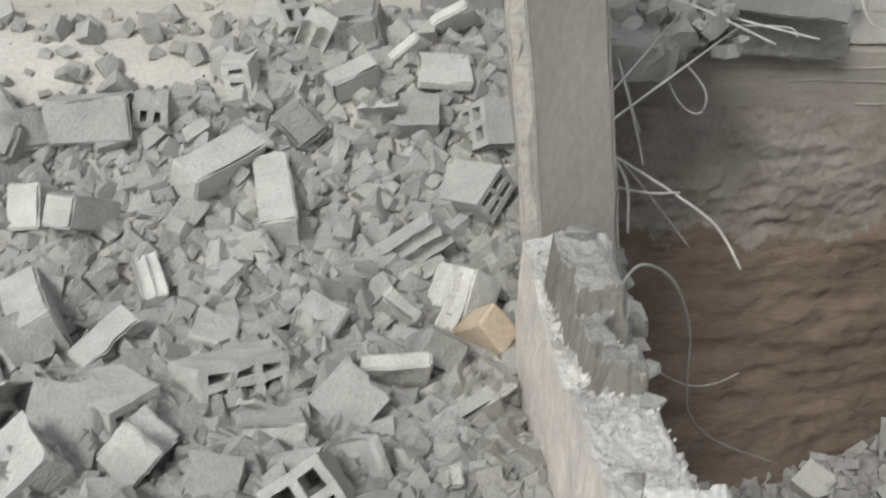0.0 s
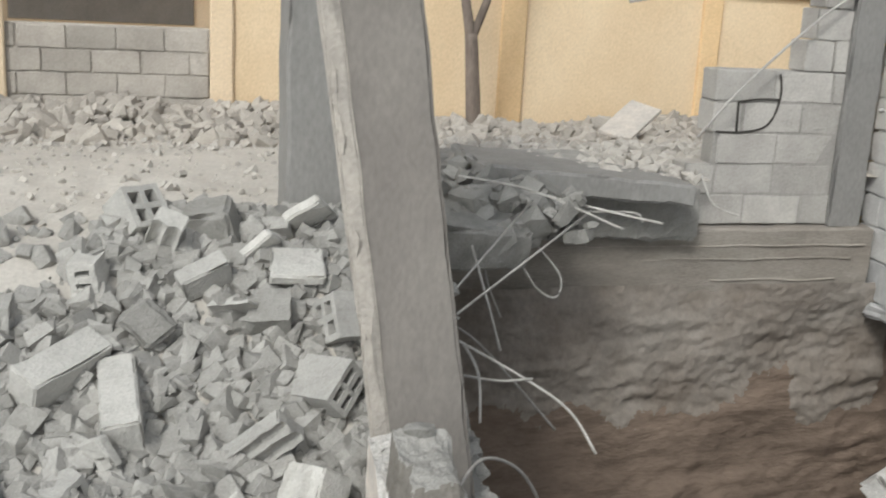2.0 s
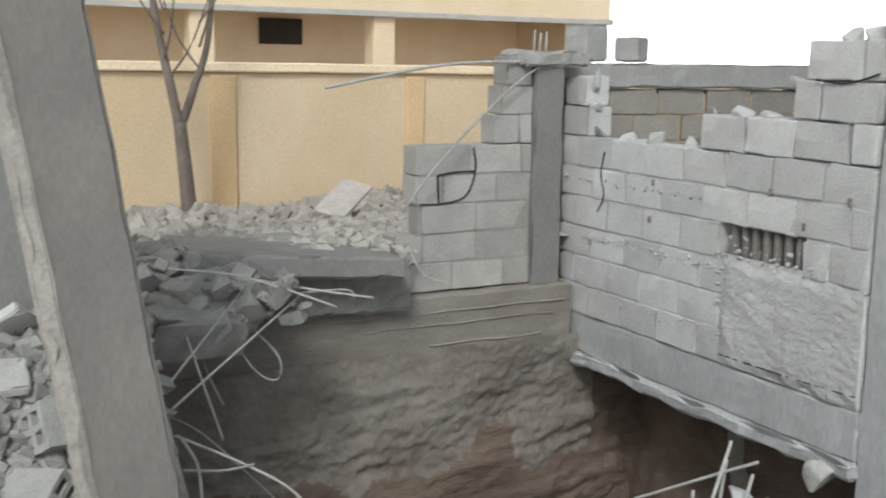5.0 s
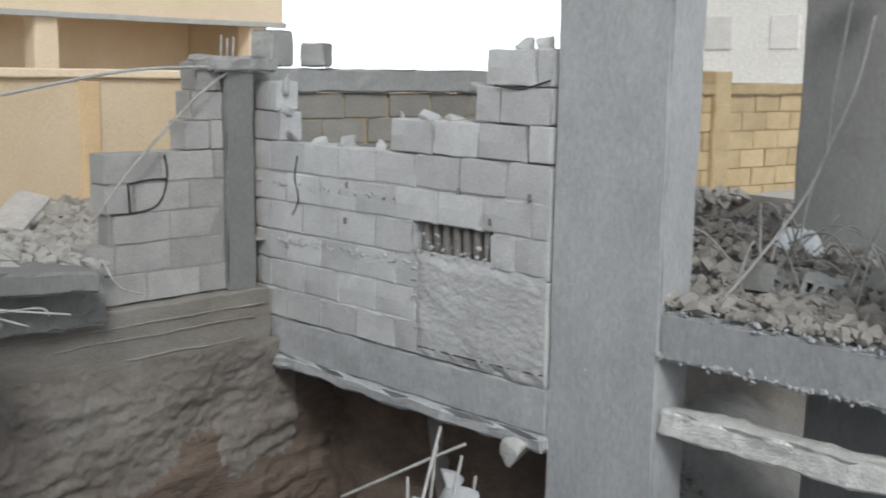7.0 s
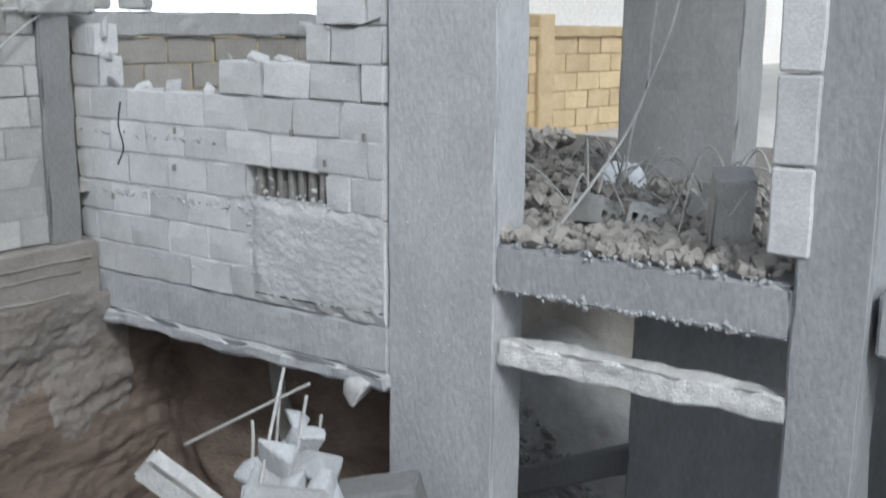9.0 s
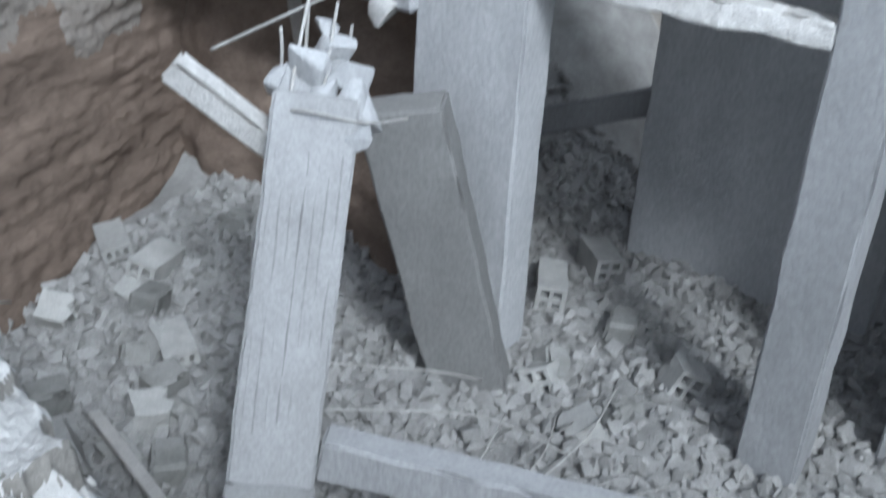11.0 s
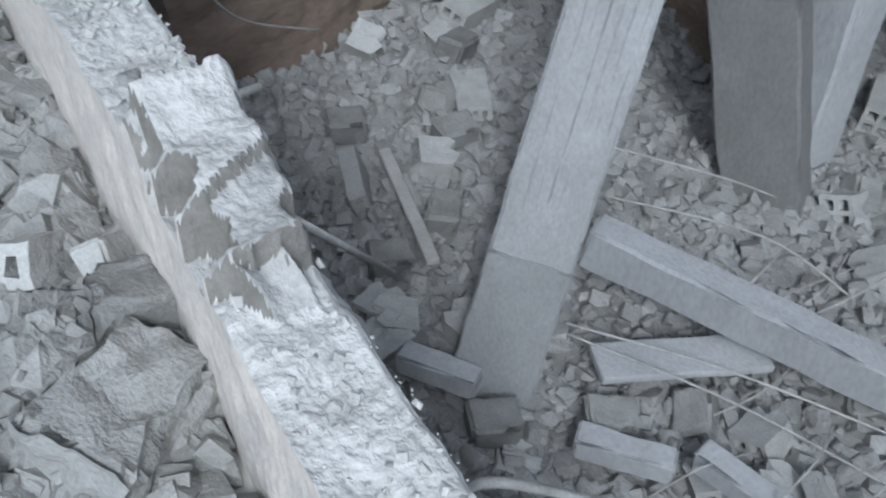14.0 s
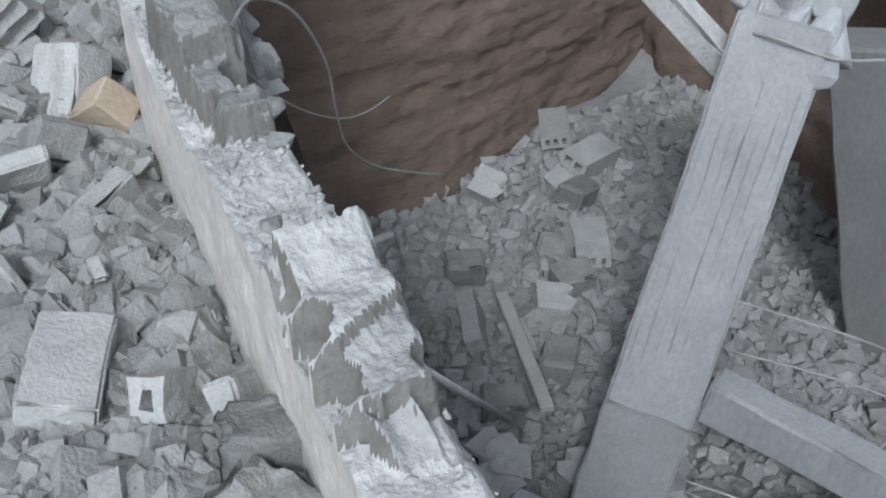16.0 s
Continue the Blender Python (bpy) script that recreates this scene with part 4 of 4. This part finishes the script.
def groove(me, a, b, c, n, seed):
    """Opens n round channels along y in the top of a block mesh."""
    for v in me.vertices:
        if v.co.z > -0.2 * c:
            for k in range(n):
                r = a / n * 0.40
                d = v.co.x - (-a / 2 + a * (k + 0.5) / n)
                if abs(d) < r:
                    v.co.z = min(v.co.z, c / 2 - 0.75 * math.sqrt(r * r - d * d) * min(1.0, c / r * 0.8))
            v.co.z += 0.012 * noise.noise(v.co * 17 + Vector((seed, 0, 0)))
    return me


FALLEN_WORDS = {"solid": "grey concrete block lying in the rubble heap", "hollow21": "grey hollow block showing two dark cores", "hollow12": "grey hollow block standing with two dark cores", "hollow11": "torn hollow block with one open core",
                "hollow32": "grey hollow concrete block showing its open cores", "shell": "pale side of a hollow block with torn webs", "trough": "broken half of a grooved concrete block", "torn": "torn grey block with its cores laid open",
                "plate": "flat broken shell of a concrete block", "peach": "peach-coloured stone block in the grey rubble"}
PLACED = []


def fallen(kind, x, y, z, rx, ry, rz, a, b, c):
    """A block of size a, b, c as it came to rest."""
    k = len(PLACED)
    PLACED.append((x, y))
    box = lambda mat, seg, amp, chip: worn_box("loose_block", (-a / 2, -b / 2, -c / 2), (a / 2, b / 2, c / 2), mat, seg, amp, 0.009, k * 1.7, chip)
    if kind.startswith("hollow"):
        me = hollow_block("loose_block", BLOCK, b, a, c, (int(kind[6]), int(kind[7])), 0.011, k, 0.15 + 0.2 * (k % 3), (), 0.028)
        me.transform(Matrix.Rotation(radians(90), 4, "Z"))
    elif kind == "shell":
        me = hollow_block("loose_block", BLOCK, b, c, a, (2, 2), 0.006, k, 0.12, (), 0.022)
        me.transform(Matrix.Rotation(radians(90), 4, "Y") @ Matrix.Rotation(radians(90), 4, "X"))
    elif kind == "trough":
        long = a > b
        p, q = (b, a) if long else (a, b)
        me = worn_box("loose_block", (-p / 2, -q / 2, -c / 2), (p / 2, q / 2, c / 2), BLOCK, 0.012, 0.007, 0.006, k, 0.02)
        groove(me, p, q, c, 2, k)
        if long:
            me.transform(Matrix.Rotation(radians(90), 4, "Z"))
    elif kind == "torn":
        me = groove(worn_box("loose_block", (-a / 2, -b / 2, -c / 2), (a / 2, b / 2, c / 2), BLOCK, 0.011, 0.012, 0.008, k, 0.03), a, b, c, 2, k)
    elif kind == "plate":
        me = box(BLOCK, 0.03, 0.012, 0.05)
    else:
        me = box(PEACH if kind == "peach" else BLOCK, 0.04, 0.007, 0.03)
    return thing("loose_block", me, FALLEN_WORDS[kind], "block", "loose blocks", m=pose(x, y, z, rx, ry, rz))


def heap_end(x):
    return 4.42 + 0.70 * ease((x + 0.55) / 0.75)


# blocks that can be told apart on the heap: place, turn and size
fallen("solid", -0.779, 4.364, -0.351, -9, -4, 2, 0.33, 0.21, 0.18)
fallen("hollow21", -0.543, 4.415, -0.317, 7, 4, 4, 0.14, 0.19, 0.11)
fallen("solid", -0.261, 4.193, -0.494, 26, -12, 43, 0.38, 0.15, 0.18)
fallen("solid", -0.029, 4.069, -0.590, 23, -9, 2, 0.15, 0.40, 0.16)
fallen("solid", 0.297, 4.550, -0.217, 25, -21, 17, 0.23, 0.10, 0.13)
fallen("shell", 0.755, 4.108, -0.558, 74, 48, 23, 0.20, 0.35, 0.13)
fallen("trough", 0.439, 3.844, -0.738, 117, -40, -18, 0.46, 0.15, 0.08)
fallen("torn", 0.669, 3.621, -0.835, 54, -13, -54, 0.23, 0.25, 0.15)
fallen("solid", -0.041, 2.875, -0.912, -17, 2, 6, 0.21, 0.20, 0.12)
fallen("hollow32", -0.184, 3.185, -0.882, -17, 5, 32, 0.33, 0.24, 0.15)
fallen("solid", 0.603, 2.948, -0.918, 4, -18, 25, 0.23, 0.08, 0.11)
fallen("hollow21", -0.221, 3.745, -0.810, -2, -21, 48, 0.14, 0.12, 0.13)
fallen("plate", -0.253, 3.493, -0.878, 12, 17, -4, 0.17, 0.17, 0.05)
fallen("plate", -0.122, 3.876, -0.725, 101, -27, -44, 0.21, 0.14, 0.05)
fallen("trough", -0.502, 3.759, -0.790, 23, -8, 15, 0.10, 0.22, 0.06)
fallen("solid", -0.891, 3.591, -0.854, 3, -23, 19, 0.15, 0.37, 0.20)
fallen("solid", -0.764, 4.014, -0.628, 86, 23, 57, 0.32, 0.13, 0.15)
fallen("solid", -0.962, 4.035, -0.614, 77, 25, 62, 0.14, 0.18, 0.15)
fallen("trough", -0.611, 3.422, -0.884, 113, -29, 36, 0.25, 0.14, 0.10)
fallen("trough", -0.872, 2.990, -0.864, 93, 32, 84, 0.34, 0.17, 0.12)
fallen("torn", 0.122, 3.500, -0.873, 101, 18, -26, 0.17, 0.20, 0.15)
fallen("plate", 0.408, 3.569, -0.854, 127, -42, -68, 0.22, 0.16, 0.06)
fallen("plate", 0.376, 3.174, -0.875, 124, -3, -2, 0.24, 0.18, 0.06)
fallen("plate", 0.236, 2.678, -0.882, 88, -33, -53, 0.21, 0.14, 0.04)
fallen("trough", 0.128, 4.731, -0.086, 129, 23, -7, 0.14, 0.31, 0.10)
fallen("plate", 0.548, 4.692, -0.117, 138, -44, 3, 0.17, 0.12, 0.05)
fallen("plate", 0.705, 4.582, -0.182, 18, 3, -1, 0.24, 0.24, 0.05)
fallen("plate", 0.794, 4.880, -0.020, 141, -37, -9, 0.19, 0.22, 0.05)
fallen("torn", -0.408, 2.806, -0.870, 39, 18, 80, 0.35, 0.14, 0.15)
fallen("hollow12", -0.172, 4.578, -0.193, 8, -6, -15, 0.12, 0.20, 0.14)
fallen("plate", 0.472, 2.578, -0.899, 82, -44, -73, 0.20, 0.07, 0.05)
fallen("solid", 0.337, 2.215, -0.885, 4, 12, -23, 0.19, 0.32, 0.11)
fallen("hollow11", 0.545, 2.051, -0.907, -35, -11, -38, 0.09, 0.25, 0.11)
fallen("plate", 0.671, 1.913, -0.894, 52, 31, 38, 0.16, 0.15, 0.08)
fallen("peach", 0.735, 3.428, -0.862, 118, -33, -58, 0.19, 0.16, 0.12)

thing("concrete_lump", worn_box("concrete_lump", (-0.16, -0.13, -0.1), (0.16, 0.13, 0.09), DUST, 0.02, 0.045, 0.04, 12, 0.06), "big rough grey concrete lump in the rubble", "lump", m=pose(0.52, 1.46, -0.84, 5, 8, 30))
thing("concrete_lump", worn_box("concrete_lump", (-0.08, -0.11, -0.1), (0.08, 0.11, 0.1), DUST, 0.02, 0.035, 0.03, 13, 0.06), "rough grey concrete lump beside the wall", "lump", m=pose(0.66, 1.72, -0.86, 15, 8, 70))
rng = random.Random(8)
for k in range(120):
    x, y = rng.uniform(-1.7, 1.0), rng.uniform(1.2, 5.05)
    if x > 0.5 + 0.08 * (y - 0.8) and y < 3.5:
        x -= 0.6
    if y > heap_end(x) or y < 2.9 and x > -0.5 or min(math.hypot(x - p, y - q) for p, q in PLACED) < 0.17:
        continue
    loose(rng.choice((0, 2, 2, 3, 4, 4, 5, 6, 6, 6, 7, 7)), x, y, rubble_height(x, y) + rng.uniform(0.02, 0.07), rng.uniform(-50, 50), rng.uniform(-40, 40), rng.uniform(0, 180))
for k in range(16):
    x, y = rng.uniform(-0.9, 0.45), rng.uniform(2.3, 3.0)
    if min(math.hypot(x - p, y - q) for p, q in PLACED) < 0.17:
        continue
    loose(rng.choice((2, 3, 4, 4, 6, 7)), x, y, rubble_height(x, y) + 0.04, rng.uniform(-50, 50), rng.uniform(-40, 40), rng.uniform(0, 180))
PITBLOCKS = [(1, 3.99, 5.45, 80, 0, 60), (0, 3.97, 5.0, 12, 6, 19), (1, 3.5, 4.29, 84, 0, 60), (2, 3.0, 3.94, 10, 8, -29), (1, 2.55, 4.05, 20, 4, -112), (2, 3.3, 5.15, 30, 10, -58), (6, 2.73, 4.49, 5, 0, -29), (6, 3.22, 4.07, 8, 0, -11), (6, 2.35, 3.4, 6, 0, -29),
             (6, 3.73, 4.77, 5, 10, 20), (6, 2.75, 3.51, 10, 0, 50), (5, 3.05, 0.86, 8, 0, -49), (3, 3.11, 1.15, 50, 0, 60)]
PITBLOCKS2 = [(2, 5.16, 1.72, 25, 0, 40), (0, 5.6, 2.9, 5, 0, 30), (6, 5.5, 2.3, 5, 0, 20), (5, 6.1, 2.8, 5, 0, 50), (7, 2.39, 2.19, 10, 0, -49), (6, 2.59, 1.98, 5, 0, -40), (6, 2.17, 2.27, 5, 0, -30), (7, 2.25, 2.01, 5, 10, -50), (6, 2.33, 1.4, 15, 0, 70), (7, 2.6, 4.75, 10, 0, 80), (3, 2.05, 2.95, 10, 0, 10)]
for row in PITBLOCKS + PITBLOCKS2:
    k, x, y, rx, ry, rz = row
    loose(k, x, y, pit_height(x, y) + 0.09, rx, ry, rz)
for k in range(60):
    x, y = rng.uniform(1.4, 5.2), rng.uniform(0.4, 5.4)
    loose(rng.choice((2, 4, 6, 6, 7, 7)), x, y, pit_height(x, y) + 0.03, rng.uniform(-30, 30), rng.uniform(-30, 30), rng.uniform(0, 180))
thing("timber_batten", worn_box("timber_batten", (-0.5, -0.035, -0.02), (0.5, 0.035, 0.02), TIMBER, 0.1, 0.004, 0.006, 3), "dusty flat timber batten on the debris", "batten", m=pose(2.59, 3.61, -2.84, 0, 4, 72))
thing("plank", worn_box("plank", (-0.42, -0.11, -0.02), (0.42, 0.11, 0.02), PALE, 0.1, 0.006, 0.006, 4), "broken pale board under the fallen beam", "plank", m=pose(3.08, 2.05, -2.86, 0, 5, -24))
for a, z in (((2.0, 2.75), (2.2, 2.42)), ((2.37, 1.96), (2.63, 1.62)), ((2.76, 1.62), (2.89, 0.96))):
    d = Vector((z[0] - a[0], z[1] - a[1], 0))
    thing("broken_lintel", worn_box("broken_lintel", (-d.length / 2, -0.06, -0.06), (d.length / 2, 0.06, 0.06), PALE, 0.08, 0.01, 0.012, a[0], 0.03), "narrow broken concrete lintel among bars", "lintel", "broken lintels", m=pose((a[0] + z[0]) / 2, (a[1] + z[1]) / 2, -2.85, 0, 0, math.degrees(math.atan2(d.y, d.x))))
rng = random.Random(19)
for k in range(26):
    x, y = rng.uniform(2.4, 3.9), rng.uniform(0.4, 2.3)
    a = rng.uniform(-0.4, 1.0) - 1.0
    n = rng.uniform(0.5, 1.1)
    up = rng.uniform(0.05, 0.35)
    pts = [(x, y, pit_height(x, y) + 0.06), (x + n * 0.4 * math.cos(a), y + n * 0.4 * math.sin(a), -2.95 + up), (x + n * math.cos(a + 0.3), y + n * math.sin(a + 0.3), -2.92)]
    thing("bent_bar", tube("bent_bar", pts, 0.005, STEEL, 5), "thin bent reinforcing bar in the pit debris", "bar", "bent bars")
for pts in ([(2.62, 2.35, -2.7), (3.0, 1.7, -2.75), (3.3, 1.1, -2.85)], [(2.66, 2.4, -2.7), (3.1, 1.8, -2.72), (3.6, 1.2, -2.9)], [(3.5, 3.2, -2.55), (3.9, 2.7, -2.6), (4.3, 2.6, -2.85)], [(3.3, 2.9, -2.6), (3.8, 2.3, -2.65), (4.1, 1.9, -2.9)]):
    thing("bent_bar", tube("bent_bar", pts, 0.006, STEEL), "long reinforcing bar lying across the debris", "bar", "bent bars")

# rubble on the slab behind the opening
rng = random.Random(23)
for k, (x, y, rx, ry, rz) in enumerate(((5.25, 1.70, 0, 74, 30), (5.6, 2.3, 10, 0, 20), (5.4, 2.55, 20, 0, 80), (5.8, 2.0, 30, 0, 40))):
    loose((8, 3, 4, 2)[k], x, y, 0.12 + 0.10 * (k == 0), rx, ry, rz)
thing("crumpled_sheet", sheet("crumpled_sheet", SACK, steps(0, 1, 24), steps(0, 1, 24), lambda u, v: (6.1 + 0.8 * u + 0.05 * noise.noise(Vector((u * 4, v * 4, 1))), 2.42 + 0.5 * v, 0.06 + 0.2 * math.exp(-((u - 0.3) ** 2 + (v - 0.8) ** 2) * 9) + 0.1 * noise.noise(Vector((u * 5, v * 5, 3))))),
      "white crumpled plastic sheet on the slab rubble", "sheet")
for k in range(30):
    x, y, a = rng.uniform(5.2, 6.4), rng.uniform(1.4, 2.8), rng.uniform(0, 6.28)
    n = rng.uniform(0.3, 0.7)
    thing("bent_bar", tube("bent_bar", [(x, y, 0.05), (x + 0.5 * n * math.cos(a), y + 0.5 * n * math.sin(a), rng.uniform(0.15, 0.5)), (x + n * math.cos(a), y + n * math.sin(a), rng.uniform(0.05, 0.45))], 0.006, STEEL, 4), "tangled thin bar on the slab rubble", "bar", "bent bars")

# ---- loose debris ----
rng = np.random.RandomState(31)
spots = []
for _ in range(21000):
    x, y = rng.uniform(-2.2, 1.36), rng.uniform(0.9, 5.1)
    if y > heap_end(x) + 0.1 * rng.rand() and rng.rand() < 0.93:
        continue
    if x < 0.62 + 0.08 * (y - 0.8) or y > 3.45:
        spots.append((x, y, rubble_height(x, y)))
debris("rubble_heap", DUST, spots, "grey broken block and mortar rubble", "rubble", 0.009, 0.080, 2.3, 32)
spots = []
for _ in range(1500):
    y = rng.uniform(0.8, 2.95)
    x = 0.60 + 0.08 * (y - 0.8) - 1.5 * rng.rand()
    spots.append((x, y, rubble_height(x, y) + 0.015))
debris("rubble_heap", DUST, spots, "knobbly grey broken mortar and block rubble beside the wall", "rubble", 0.012, 0.050, 1.7, 39)
spots = []
for _ in range(30000):
    x, y = rng.uniform(0.95, 7.6), rng.uniform(-0.3, 5.6)
    spots.append((x, y, pit_height(x, y)))
debris("pit_rubble", PITDUST, spots, "grey crushed rubble on the pit floor", "rubble", 0.006, 0.07, 3.6, 33)
spots = []
for _ in range(6000):
    x = rng.uniform(-4.0, 6.2)
    y = 9.6 - 2.2 * rng.rand() ** 1.6
    if x < 1.6 and y < 8.0 and rng.rand() < 0.7:
        continue
    spots.append((x, y, rubble_height(x, y) + 0.22 * ease((y - 8.0) / 1.5) * (0.5 + noise.noise(Vector((x * 1.3, y, 2))) * 0.6)))
debris("yard_rubble", YARD, spots, "dusty rubble heaped before the yard wall", "rubble", 0.012, 0.10, 2.4, 34)
spots = [(rng.uniform(2.0, 4.3), rng.uniform(5.9, 8.2), 0.0) for _ in range(2200)]
spots = [(x, y, rubble_height(x, y) + 0.01) for x, y, z in spots if y > 6.3 or x < 3.4]
debris("slab_rubble", GROUND, spots, "pale rubble strewn over the broken slab", "rubble", 0.010, 0.07, 2.6, 35)
spots = [(rng.uniform(1.2, 2.3), rng.uniform(5.1, 6.2), rng.uniform(-0.25, 0.0)) for _ in range(500)]
debris("slab_rubble", DUST, spots, "grey rubble spilling over the pit edge", "rubble", 0.02, 0.12, 2.2, 36)
spots = [(rng.uniform(4.75, 6.9), rng.uniform(1.3, 2.95), 0.02) for _ in range(3200)]
spots += [(rng.uniform(5.6, 9.1), rng.uniform(2.95, 3.9), 0.02) for _ in range(2200)]
spots = [(x, y, z + 0.10 * ease((x - 5.1) / 1.2) * (0.4 + rng.rand())) for x, y, z in spots]
debris("slab_rubble", YARD, spots, "grey rubble on the slab behind the edge beam", "rubble", 0.008, 0.06, 3.0, 37)
spots = [(rng.uniform(5.6, 9.3), 4.75 + 1.0 * rng.rand(), 0.0) for _ in range(1500)]
debris("yard_rubble", YARD, [(x, y, 0.0 + 0.1 * rng.rand()) for x, y, z in spots], "dusty rubble before the courtyard wall", "rubble", 0.012, 0.09, 2.4, 44)
spots = [(rng.uniform(-4, 1.5), rng.uniform(5.0, 8.2), 0.0) for _ in range(1800)]
debris("yard_crumbs", GROUND, [(x, y, rubble_height(x, y)) for x, y, z in spots], "small stones scattered over the yard", "stones", 0.006, 0.035, 3, 38)
